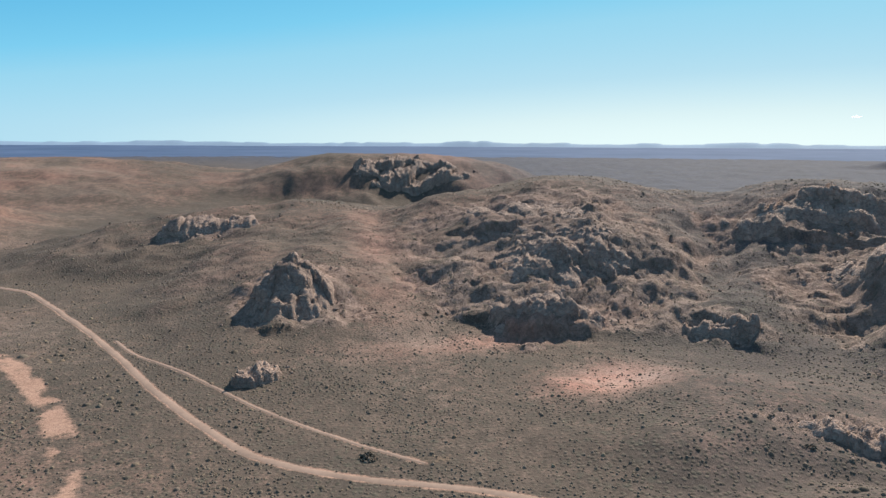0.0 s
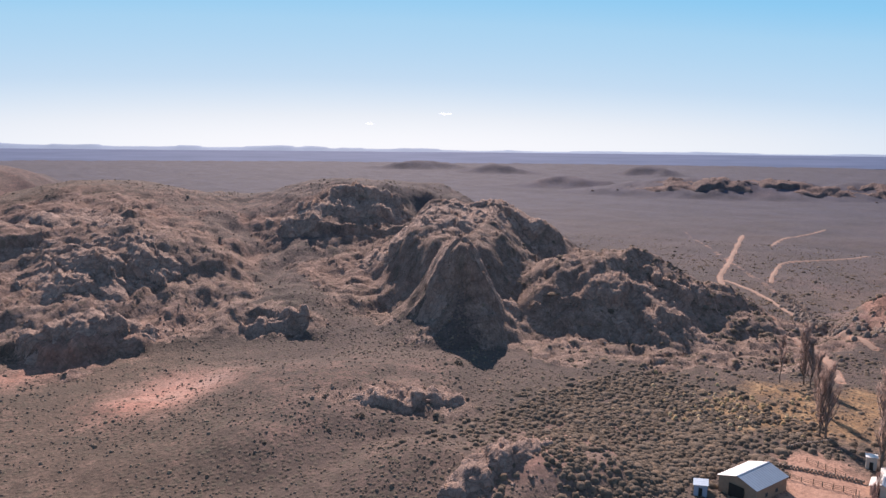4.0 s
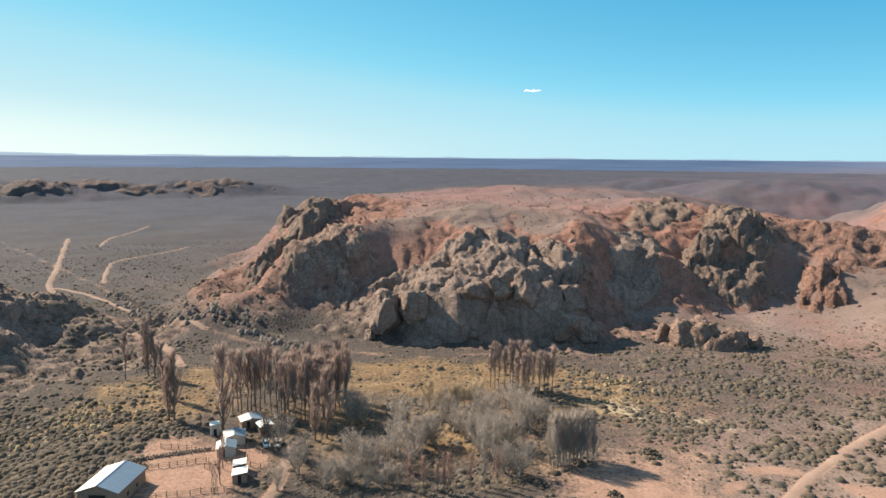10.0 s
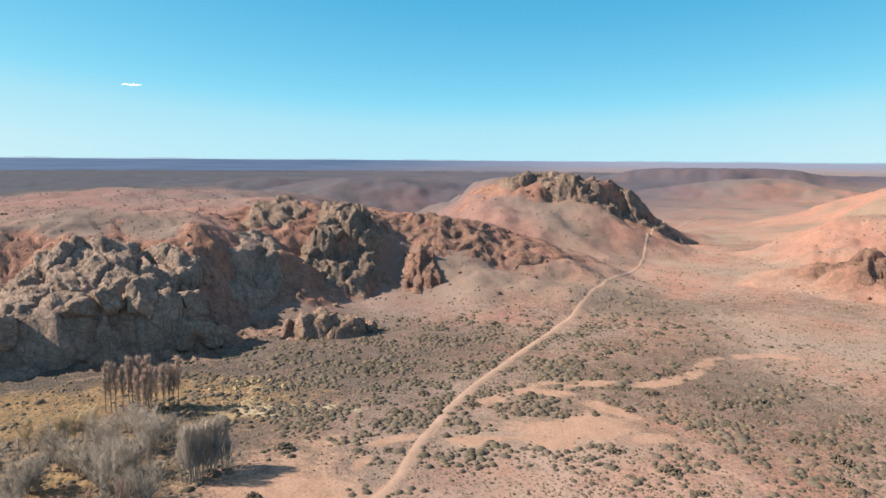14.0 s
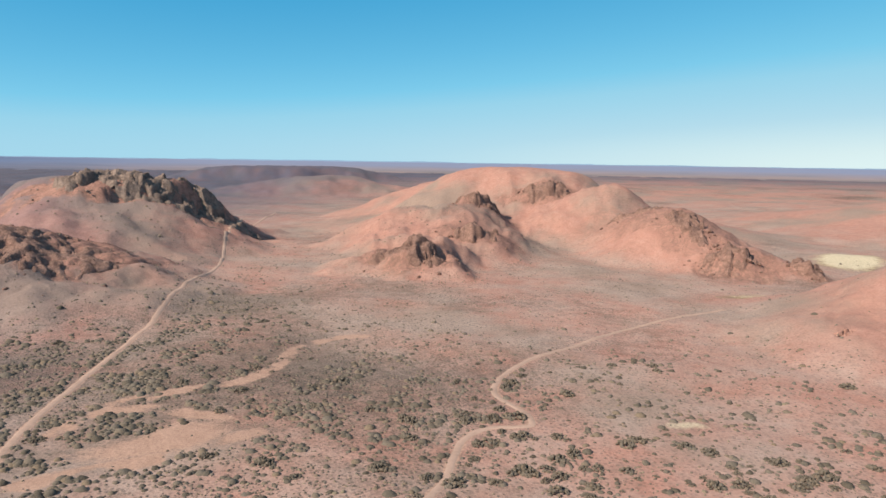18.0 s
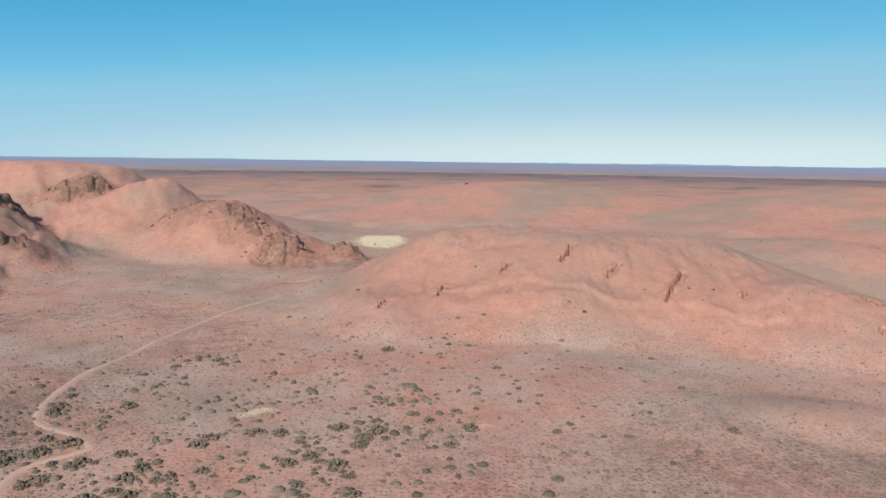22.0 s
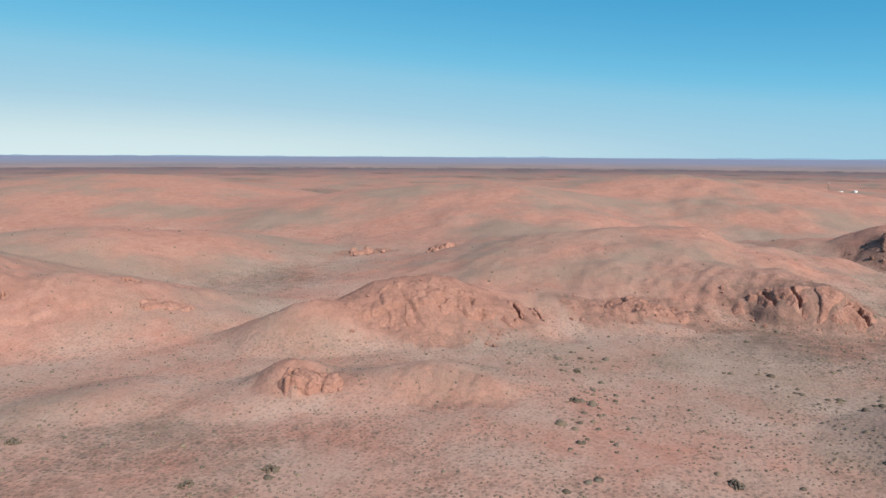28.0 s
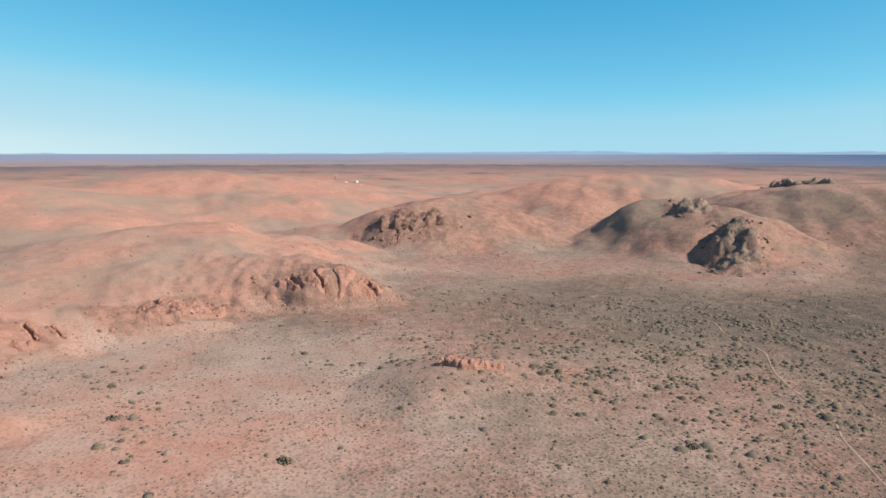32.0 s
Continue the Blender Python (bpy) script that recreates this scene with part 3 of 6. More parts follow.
def hill_parts(x, y):
    """Height, redness and rockiness that the hills give."""
    calm = calmness(x, y)
    wx = x + calm * (22 * fbm(x, y, 110, 3) + 7 * fbm(x + 300, y, 32, 2))
    wy = y + calm * (22 * fbm(x + 900, y + 50, 110, 3) + 7 * fbm(x, y - 400, 32, 2))
    tot = np.zeros_like(x)
    red = np.zeros_like(x)
    rock = np.zeros_like(x)
    for az, r, la, lb, turn, h, edge, rd, rk in HILLS:
        cx, cy = bearing(az, r)
        k = np.nonzero((x - cx) ** 2 + (y - cy) ** 2 < (1.1 * max(la, lb) + 50) ** 2)[0]
        if not len(k):
            continue
        s, c = math.sin(radians(turn)), math.cos(radians(turn))
        ex, ey = wx[k] - cx, wy[k] - cy
        u, v = (ex * s + ey * c) / la, (ex * c - ey * s) / lb
        d = np.sqrt(u * u + v * v)
        t = smooth((1.08 - d) / edge * 0.92)
        tot[k] += (h * (0.88 * t + 0.12 * np.clip(1 - d * d, 0, 1))) ** 4
        red[k] = np.maximum(red[k], np.clip(t * 3, 0, 1) * rd)
        rock[k] = np.maximum(rock[k], np.clip(t * (1 - t) * 4, 0, 1) * rk)
    tot = tot ** 0.25
    for az, r, la, lb, turn, share in HOLLOWS:
        tot = tot * (1 - share * bell(wx, wy, az, r, la, lb, turn))
    rise, face = cliff_rise(x + calm * 5 * fbm(x, y, 26, 3), y + calm * 5 * fbm(x + 70, y, 26, 3))
    return tot + rise, red, 0.6 * np.maximum(rock, 0.9 * face)


def cliff_rise(x, y):
    """Height that the rock faces add, and where bare rock shows."""
    total, bare = np.zeros_like(x), np.zeros_like(x)
    for back, pts in CLIFFS:
        top = pts[:, 2].max()
        reach = 2.2 * back + top
        lo, hi = pts[:, :2].min(0) - reach, pts[:, :2].max(0) + reach
        k = np.nonzero((x > lo[0]) & (x < hi[0]) & (y > lo[1]) & (y < hi[1]))[0]
        if not len(k):
            continue
        px, py = x[k], y[k]
        best, off, high = np.full(len(k), 1e9), np.zeros(len(k)), np.zeros(len(k))
        for (ax, ay, ah), (bx, by, bh) in zip(pts[:-1], pts[1:]):
            dx, dy = bx - ax, by - ay
            q = dx * dx + dy * dy
            t = np.clip(((px - ax) * dx + (py - ay) * dy) / q, 0, 1)
            ox, oy = px - ax - t * dx, py - ay - t * dy
            d = np.hypot(ox, oy)
            near = d < best
            side = (dx * oy - dy * ox) / math.sqrt(q)
            best, off, high = np.where(near, d, best), np.where(near, np.where(side < 0, -d, d), off), np.where(near, ah + t * (bh - ah), high)
        width = 0.35 * np.maximum(high, 2.0)
        up = smooth(off / (2 * width) + 0.5)
        total[k] += high * up * np.exp(-(np.clip(off - width, 0, None) / back) ** 2)
        bare[k] = np.maximum(bare[k], np.clip(high / 5, 0, 1) * np.exp(-((off - width) / (2.2 * width + 5)) ** 2))
    return total, bare


# bedrock on the slopes, from the north round to the west
crag(14, 345, 92, 80, 15, 1.0, 40)
crag(11, 420, 70, 40, 100, 0.8, 40)
crag(33, 424, 78, 24, 105, 1.0, 20)
crag(43, 355, 100, 80, 125, 1.0, 45)
crag(56, 304, 100, 62, 142, 1.0, 45)
crag(352, 304, 44, 30, 165, 0.9, 30)
crag(346, 470, 45, 22, 75, 0.8, 30)
crag(27.3, 284, 26, 12, 118, 0.8, 30)
crag(37, 193, 28, 13, 118, 0.6, 30)
crag(97, 314, 52, 84, 97, 1.0, 0)
crag(82, 378, 90, 46, 115, 0.95, -40)
crag(82, 445, 40, 20, 108, 0.9, -40)
crag(111.5, 402, 70, 50, 115, 0.95, 30)
crag(126, 440, 80, 56, 40, 0.75, 40)
crag(134.5, 648, 115, 48, 43, 0.95, 60)
crag(155.4, 464, 42, 32, 70, 0.7, 20)
crag(160.3, 545, 46, 26, 75, 0.6, 20)
crag(160.6, 660, 44, 34, 60, 0.7, 20)
crag(166, 726, 54, 24, 78, 0.75, 20)
crag(176.5, 570, 80, 36, 137, 0.65, 30)
crag(172.5, 625, 60, 34, 110, 0.5, 30)
crag(161, 600, 70, 44, 165, 0.5, 20)
crag(181, 514, 40, 28, 100, 0.75, 30)
crag(185.7, 520, 20, 14, 110, 0.7, 30)
crag(203, 338, 130, 34, 112, 0.4, 15)
crag(249, 294, 66, 30, 158, 0.55, -20)
crag(238.5, 216, 22, 13, 150, 0.5, 20)
crag(251, 208, 26, 12, 160, 0.45, 20)
crag(266.5, 326, 50, 24, 172, 0.6, -20)
crag(278, 346, 44, 18, 8, 0.6, -30)
crag(285.5, 560, 56, 32, 10, 0.75, 30)
crag(310.6, 497, 48, 28, 125, 0.9, 40)
crag(307.6, 570, 40, 24, 120, 0.8, 40)
crag(243.5, 520, 28, 16, 150, 0.6, 0)
split(203.6, 350, 9, 2.6, 9, 24)
split(212.1, 335, 15, 2.0, 8, 16)
split(207.3, 340, 6, 1.6, 5, 30)
split(198.5, 342, 6, 1.5, 4, 34)
split(193.2, 332, 7, 1.6, 5, 20)
split(188.4, 318, 5, 1.5, 4, 30)
split(225.5, 345, 4, 3.6, 7, 70)
split(217.2, 338, 4, 1.5, 4, 10)
split(237.4, 217, 4, 1.5, 4, 26)
split(256.3, 305, 8, 1.8, 6, -18)
split(258.0, 306, 7, 1.6, 5, -22)
split(252.4, 297, 4, 1.5, 4, -30)
split(275.6, 344, 8, 2.2, 7, -30)
split(277.4, 343, 8, 2.0, 7, -26)
split(281.6, 345, 6, 3.4, 8, -62)


def cells(x, y, size, seed):
    """Voronoi cells: distance to the border, the cell's centre and a random number."""
    gx, gy = np.floor(x / size).astype(np.int64), np.floor(y / size).astype(np.int64)
    f1, f2 = np.full(x.shape, 1e9), np.full(x.shape, 1e9)
    cx, cy, rnd = np.zeros_like(x), np.zeros_like(x), np.zeros_like(x)
    for i in (-1, 0, 1):
        for j in (-1, 0, 1):
            a, b = gx + i, gy + j
            h1 = PERM[(PERM[(a + seed) & 511] + b) & 511]
            h2 = PERM[(h1 + 37 + seed) & 511]
            h3 = PERM[(h2 + 101) & 511]
            px, py = (a + 0.1 + 0.8 * h1 / 512) * size, (b + 0.1 + 0.8 * h2 / 512) * size
            d = np.hypot(x - px, y - py)
            first = d < f1
            f2 = np.where(first, f1, np.minimum(f2, d))
            f1 = np.where(first, d, f1)
            cx, cy, rnd = np.where(first, px, cx), np.where(first, py, cy), np.where(first, h3 / 512, rnd)
    return (f2 - f1) / size, cx, cy, rnd


def bedrock(x, y):
    """Share of bare rock, and its relief: ribs, blocks and joints."""
    share, relief = np.zeros_like(x), np.zeros_like(x)
    for az, r, la, lb, turn, much, grain in CRAGS:
        cx, cy = bearing(az, r)
        k = np.nonzero((x - cx) ** 2 + (y - cy) ** 2 < (1.5 * max(la, lb)) ** 2)[0]
        if not len(k):
            continue
        px, py = x[k], y[k]
        e = bell(px, py, az, r, la, lb, turn)
        m = much * smooth((e - 0.30 + 0.22 * fbm(px, py, 24, 3)) / 0.3)
        A = radians(az + grain)
        u, v = px * math.sin(A) + py * math.cos(A), px * math.cos(A) - py * math.sin(A)
        z = 3.0 * (ridged(u * 0.6, v, 22, 4) - 0.5)
        for size, high in ((9.0, 2.0), (4.2, 1.0)):
            gap, pu, pv, rnd = cells(u * 0.6 + 2.5 * fbm(px, py, 14, 2), v, size, int(az))
            z = z + high * (rnd - 0.45 + 1.2 * ((rnd * 7.13) % 1 - 0.5) * (v - pv) / size - 0.5 * np.exp(-(gap / 0.09) ** 2))
        z = z + 1.1 * (ridged(u * 0.35, v, 6.5, 3) - 0.5)
        better = m > share[k]
        relief[k] = np.where(better, m * z * min(1.0, 0.45 + 0.55 * much), relief[k])
        share[k] = np.maximum(share[k], m)
    for az, r, long, wide, deep, lean in CLEFTS:
        cx, cy = bearing(az, r)
        k = np.nonzero((x - cx) ** 2 + (y - cy) ** 2 < (1.3 * long + 4) ** 2)[0]
        if not len(k):
            continue
        A = radians(az + lean)
        u, v = (x[k] - cx) * math.sin(A) + (y[k] - cy) * math.cos(A), (x[k] - cx) * math.cos(A) - (y[k] - cy) * math.sin(A)
        v = v - 0.5 * wide * fbm(u + 9 * az, u * 0 + az, long * 0.6, 3)
        taper = np.clip(1 - (u / long) ** 2, 0, 1) ** 0.5
        relief[k] -= deep * smooth((0.6 * wide * taper - np.abs(v)) / (0.3 * wide))
    return share, relief


# lines of roads, washes: bearing and distance pairs on the valley floor
def line(*pairs):
    return [bearing(a, r) for a, r in pairs]


ROADS = {
    "dirt_road": (3.0, line((326, 470), (330, 440), (333, 405), (335, 345), (338, 280), (341, 222), (345, 185), (348.5, 165), (355, 152), (2, 146), (11, 141), (24, 134), (40, 120), (60, 118), (76, 140), (79.5, 165), (79.5, 176))),
    "valley_track": (1.5, line((338.5, 290), (340, 265), (345, 222), (350, 192), (357, 168), (3, 156))),
    "valley_road": (2.9, line((109, 132), (118.5, 149), (122, 180), (125.7, 218), (130, 264), (133.2, 311), (137, 400), (139.6, 505), (140.3, 600), (141.5, 700), (142.5, 830), (144, 1000))),
    "side_track": (2.6, line((155, 140), (158, 156), (159.5, 180), (162, 190), (165.4, 193), (164.5, 205), (162.3, 220), (162.6, 236), (165, 260), (168.5, 284), (172, 318), (176, 350), (180, 385))),
    "plain_road": (3.2, line((71.5, 262), (70.3, 290), (67.5, 320), (66.3, 345), (64, 395), (62.8, 445), (63.4, 520), (64.2, 700))),
    "far_track": (8.0, line((192, 1900), (192.3, 1500), (192.6, 1280), (193.6, 1160), (195.2, 1040))),
    "plain_lane": (2.4, line((66.4, 440), (66.4, 458), (66.8, 510), (67.5, 536), (70.7, 567), (72.4, 601))),
    "plain_spur": (2.4, line((66.2, 620), (66.8, 672), (68.2, 723), (69.7, 778))),
    "plain_track": (2.2, line((73.5, 300), (69, 345), (65.6, 405), (63.2, 440))),
}
WASHES = {
    "dry_wash": (7.0, line((330, 300), (332.8, 246), (334.4, 195), (334, 165), (332, 140))),
    "sand_pan": (7.0, line((123.5, 179), (127.8, 180), (131.5, 181), (134.3, 181), (137, 184), (140, 188), (142, 191))),
    "sand_loop": (6.0, line((126.5, 203), (128.5, 214), (130.2, 221), (134, 219), (136.7, 211), (139.3, 204), (141, 196))),
    "sand_wash": (6.5, line((130, 225), (134, 229), (138, 233), (141, 236), (143.5, 248), (144.5, 262), (146.5, 284), (149, 294), (151, 294))),
    "sand_strip": (4.5, line((123.5, 183), (120, 180), (118, 176), (116.4, 164), (113, 154), (109, 150))),
    "west_trail": (1.0, line((322, 180), (320.2, 193), (318.9, 205), (318.2, 218), (316.6, 232), (314.2, 256), (313.1, 285), (310.4, 306), (309.4, 328), (306.5, 350))),
    "west_wash": (2.6, line((299, 350), (300.7, 375), (301.5, 440), (302.8, 520), (303.5, 600))),
    "river_bed": (4.0, line((60, 700), (64.5, 480), (67.5, 395), (69.6, 345), (72, 312), (76.5, 284), (82, 268), (86, 262), (91, 255), (97, 258), (103, 268), (108, 262))),
}


def smooth_line(pts, step):
    """Catmull-Rom through the points, at even steps."""
    p = np.array([pts[0], *pts, pts[-1]], float)
    out = []
    for i in range(1, len(p) - 2):
        a, b, c, d = p[i - 1], p[i], p[i + 1], p[i + 2]
        n = max(2, int(np.hypot(*(c - b)) / step))
        for k in range(n):
            t = k / n
            out.append(0.5 * (2 * b + (c - a) * t + (2 * a - 5 * b + 4 * c - d) * t * t + (3 * b - a - 3 * c + d) * t ** 3))
    out.append(p[-1])
    return np.array(out)


def near_line(x, y, pts, width):
    """1 on the line, falling to 0 at 1.6 widths from its middle."""
    best = np.full(x.shape, 1e9)
    sel = np.hypot(x, y) < np.hypot(*pts.T).max() + 60
    xs, ys = x[sel], y[sel]
    bs = best[sel]
    for (ax, ay), (bx, by) in zip(pts[:-1], pts[1:]):
        dx, dy = bx - ax, by - ay
        L = dx * dx + dy * dy + 1e-9
        near = (np.abs(xs - ax) < 60) & (np.abs(ys - ay) < 60)
        if not near.any():
            continue
        qx, qy = xs[near], ys[near]
        t = np.clip(((qx - ax) * dx + (qy - ay) * dy) / L, 0, 1)
        bs[near] = np.minimum(bs[near], np.hypot(qx - ax - t * dx, qy - ay - t * dy))
    best[sel] = bs
    return np.clip(1.6 - best / width, 0, 1)


LINES = {k: (w, smooth_line(p, 9)) for k, (w, p) in {**ROADS, **WASHES}.items()}


def far_rise(r):
    return 68 * np.clip((r - 1300) / 3500, 0, 1) ** 0.8


def heights(x, y):
    """Height of the ground without and with its fine relief."""
    x, y = np.asarray(x, float), np.asarray(y, float)
    r = np.hypot(x, y)
    z, red, rock = hill_parts(x, y)
    z = z + far_rise(r)
    amp = np.clip(z / 12, 0, 1)
    z = z + 1.3 * fbm(x, y, 70, 3) * np.clip(r / 300, 0.3, 1) + amp * 1.5 * calmness(x, y) * fbm(x + 77, y, 34, 3)
    for az, rr, la, lb, turn, depth in FLUTED:
        cx, cy = bearing(az, rr)
        k = np.nonzero((x - cx) ** 2 + (y - cy) ** 2 < (1.6 * max(la, lb)) ** 2)[0]
        if not len(k):
            continue
        s, c = math.sin(radians(turn)), math.cos(radians(turn))
        px, py = x[k], y[k]
        u, v = (px - cx) * s + (py - cy) * c, (px - cx) * c - (py - cy) * s
        m = np.exp(-((u / la) ** 4 + (v / lb) ** 4)) * amp[k]
        z[k] += depth * m * (ridged(u + 4 * fbm(px, py, 20, 2), v * 0.16, 10, 4) - 0.55)
    fine = rock * (1.5 * (ridged(x, y, 13, 4) - 0.45)) + amp * (0.2 + 0.5 * np.clip(rock * 4, 0, 1)) * (0.7 * fbm(x, y + 99, 9, 4) + 0.9 * (ridged(x + 11, y, 17, 3) - 0.4))
    share, relief = bedrock(x, y)
    return z, z + fine * (1 - 0.7 * share) + relief


def height(x, y, detail=True):
    return heights(x, y)[1 if detail else 0]


# rock faces worn into upright flutes: bearing, distance, half-length, half-width, turn, depth
FLUTED = [(203, 345, 130, 70, 112, 1.3), (222, 335, 70, 45, 130, 1.0), (246, 292, 80, 45, 155, 0.8), (277, 352, 80, 40, 20, 1.0), (263, 345, 60, 40, 175, 0.8), (176, 560, 110, 80, 137, 3.2), (159, 580, 90, 110, 72, 3.0), (155, 480, 50, 40, 70, 2.6), (168, 720, 90, 60, 76, 3.0), (19, 350, 60, 70, 100, 2.0), (52, 300, 80, 60, 135, 2.0)]


def height1(x, y):
    return float(height(np.array([x]), np.array([y]))[0])


def bell(x, y, az, r, a, b, turn=0):
    cx, cy = bearing(az, r)
    s, c = math.sin(radians(turn)), math.cos(radians(turn))
    u, v = ((x - cx) * s + (y - cy) * c) / a, ((x - cx) * c - (y - cy) * s) / b
    return np.exp(-(u * u + v * v))


def covers(x, y):
    """Shares of red soil, dry grass, sand; rock, distance haze, salt."""
    r = np.hypot(x, y)
    az = np.degrees(np.arctan2(x, y)) % 360
    z, red, rock = hill_parts(x, y)
    rock = np.maximum(rock, bedrock(x, y)[0])
    n = fbm(x, y, 160, 4)
    # the southern and western country is redder than the northern
    side = np.maximum(smooth((np.cos(np.radians(az - 200)) + 0.45) / 0.9), smooth((np.cos(np.radians(az - 235)) + 0.42) / 0.8))
    red = np.clip(red + side * (1.0 + 0.25 * n) + 0.25 * n - 0.05, 0, 1)
    red = red - 0.5 * side * (bell(x, y, 152, 225, 60, 40, 60) + bell(x, y, 300, 330, 150, 60, 30))
    red = np.clip(red, 0, 1) * np.clip(1.25 - (0.55 - 0.3 * side) * smooth((r - 700) / 900), 0, 1)
    red = red * (1 - 0.38 * smooth((az - 268) / 30) * smooth((338 - az) / 12) * smooth((900 - r) / 250))
    red = np.maximum(red, 1.0 * bell(x, y, 19, 222, 26, 16, 60))
    red = np.maximum(red, 0.8 * bell(x, y, 51, 163, 30, 13, 75))
    red = np.maximum(red, 0.5 * bell(x, y, 359, 380, 170, 22, 174))
    red = np.maximum(red, 0.6 * bell(x, y, 8, 262, 60, 14, 70))
    red = red - 0.15 * bell(x, y, 148, 290, 200, 75, 146) - 0.45 * bell(x, y, 121, 245, 75, 42, 36)
    grass = 0.75 * bell(x, y, 64, 212, 20, 30, 40) + 0.8 * bell(x, y, 71, 240, 34, 22, 110) + 1.0 * bell(x, y, 104, 222, 44, 22, 30) \
        + 0.9 * bell(x, y, 90, 235, 45, 18, 0) + 0.6 * bell(x, y, 84, 195, 40, 40) + 0.6 * bell(x, y, 95, 176, 34, 30) + 0.35 * bell(x, y, 2, 160, 40, 8, 95) \
        + 2.4 * bell(x, y, 188.2, 622, 20, 34, 98) + 0.8 * bell(x, y, 181.5, 432, 22, 8, 60)
    grass = grass * (0.75 + 0.5 * fbm(x + 40, y, 25, 3))
    pan = np.zeros_like(x)
    for k, (w, p) in LINES.items():
        torn = np.clip(0.8 + 1.1 * fbm(x, y, 12, 3), 0, 1) if k in WASHES else 1.0
        pan = np.maximum(pan, torn * near_line(x, y, p, w * 0.5) * (0.45 if k in ("river_bed", "west_wash", "west_trail") else 0.9))
    pan = np.maximum(pan, 0.9 * bell(x, y, 110, 150, 22, 14, 30) + 1.1 * bell(x, y, 71.5, 164, 13, 17, 165) + 0.7 * bell(x, y, 76, 172, 9, 9) + 0.6 * bell(x, y, 70, 184, 9, 8) + 0.9 * bell(x, y, 137, 196, 11, 9, 45) + 0.8 * bell(x, y, 133, 190, 18, 8, 45) + 0.5 * bell(x, y, 112, 175, 26, 16))
    # painted haze grows with distance, soonest over the eastern plain
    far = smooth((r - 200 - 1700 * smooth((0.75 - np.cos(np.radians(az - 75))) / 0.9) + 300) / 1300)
    salt = 0.35 * bell(x, y, 108, 226, 16, 14) + 0.55 * bell(x, y, 111, 205, 30, 7, 30) + 0.45 * bell(x, y, 196, 190, 12, 4, 60) \
        + 0.8 * bell(x, y, 194, 1150, 60, 14, 90) + 1.3 * bell(x, y, 188.2, 625, 22, 34, 98) + 0.5 * bell(x, y, 181.5, 432, 16, 6, 60) + 0.6 * bell(x, y, 178, 206, 9, 4, 60)
    return red, np.clip(grass, 0, 1), np.clip(pan, 0, 1), rock, far, np.clip(salt, 0, 1)


def grid_object(name, radii, columns, material, zfun, cover=True):
    az = np.arange(columns) * (2 * math.pi / columns)
    R, A = np.meshgrid(radii, az, indexing='ij')
    x, y = (R * np.sin(A)).ravel(), (R * np.cos(A)).ravel()
    z = zfun(x, y)
    co = np.stack([x, y, z], 1)
    nr = len(radii)
    i = np.arange(nr - 1)[:, None] * columns
    j = np.arange(columns)[None, :]
    k = (j + 1) % columns
    quads = np.stack([i + j, i + columns + j, i + columns + k, i + k], -1).reshape(-1, 4)[:, ::-1]
    me = bpy.data.meshes.new(name)
    me.vertices.add(len(co))
    me.vertices.foreach_set("co", co.ravel())
    me.loops.add(quads.size)
    me.loops.foreach_set("vertex_index", quads.ravel().astype(np.int32))
    me.polygons.add(len(quads))
    me.polygons.foreach_set("loop_start", np.arange(0, quads.size, 4, dtype=np.int32))
    me.update(calc_edges=True)
    me.validate()
    me.polygons.foreach_set("use_smooth", np.ones(len(me.polygons), bool))
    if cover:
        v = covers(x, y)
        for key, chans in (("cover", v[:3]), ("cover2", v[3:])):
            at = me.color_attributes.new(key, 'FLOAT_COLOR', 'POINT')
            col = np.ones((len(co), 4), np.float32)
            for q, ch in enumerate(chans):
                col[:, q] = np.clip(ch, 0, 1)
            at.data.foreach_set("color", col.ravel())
    me.materials.append(material)
    ob = new(name, me)
    return ob


near_r = np.concatenate([[0.5, 20, 50, 80], np.geomspace(105, 199, 70), np.linspace(200, 470, 215), np.geomspace(472, 2600, 185)])
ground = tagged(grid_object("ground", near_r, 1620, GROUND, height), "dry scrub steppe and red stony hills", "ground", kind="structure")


def far_height(x, y):
    r = np.hypot(x, y)
    return far_rise(r) - 1.0 + 2.0 * fbm(x, y, 500, 3) * np.clip((4900 - r) / 500, 0, 1)


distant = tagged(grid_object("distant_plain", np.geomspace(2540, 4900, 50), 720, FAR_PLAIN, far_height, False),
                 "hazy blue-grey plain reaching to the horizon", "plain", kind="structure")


def far_ridge_line(az):
    """Height of the far ranges: highest to the north, low mesas elsewhere."""
    n = fbm(az * 1.0, az * 0 + 3.0, 9.0, 4)
    north = np.exp(-((((az + 180) % 360 - 180) - 5) / 48.0) ** 2)
    step = smooth((fbm(az, az * 0 + 40, 5.0, 3) - 0.05) / 0.12)
    return 4 + north * (22 + 9 * n) + 7 * step * (0.4 + 0.6 * north) + 4 * n + 9 * np.exp(-((az - 296) / 11.0) ** 2)


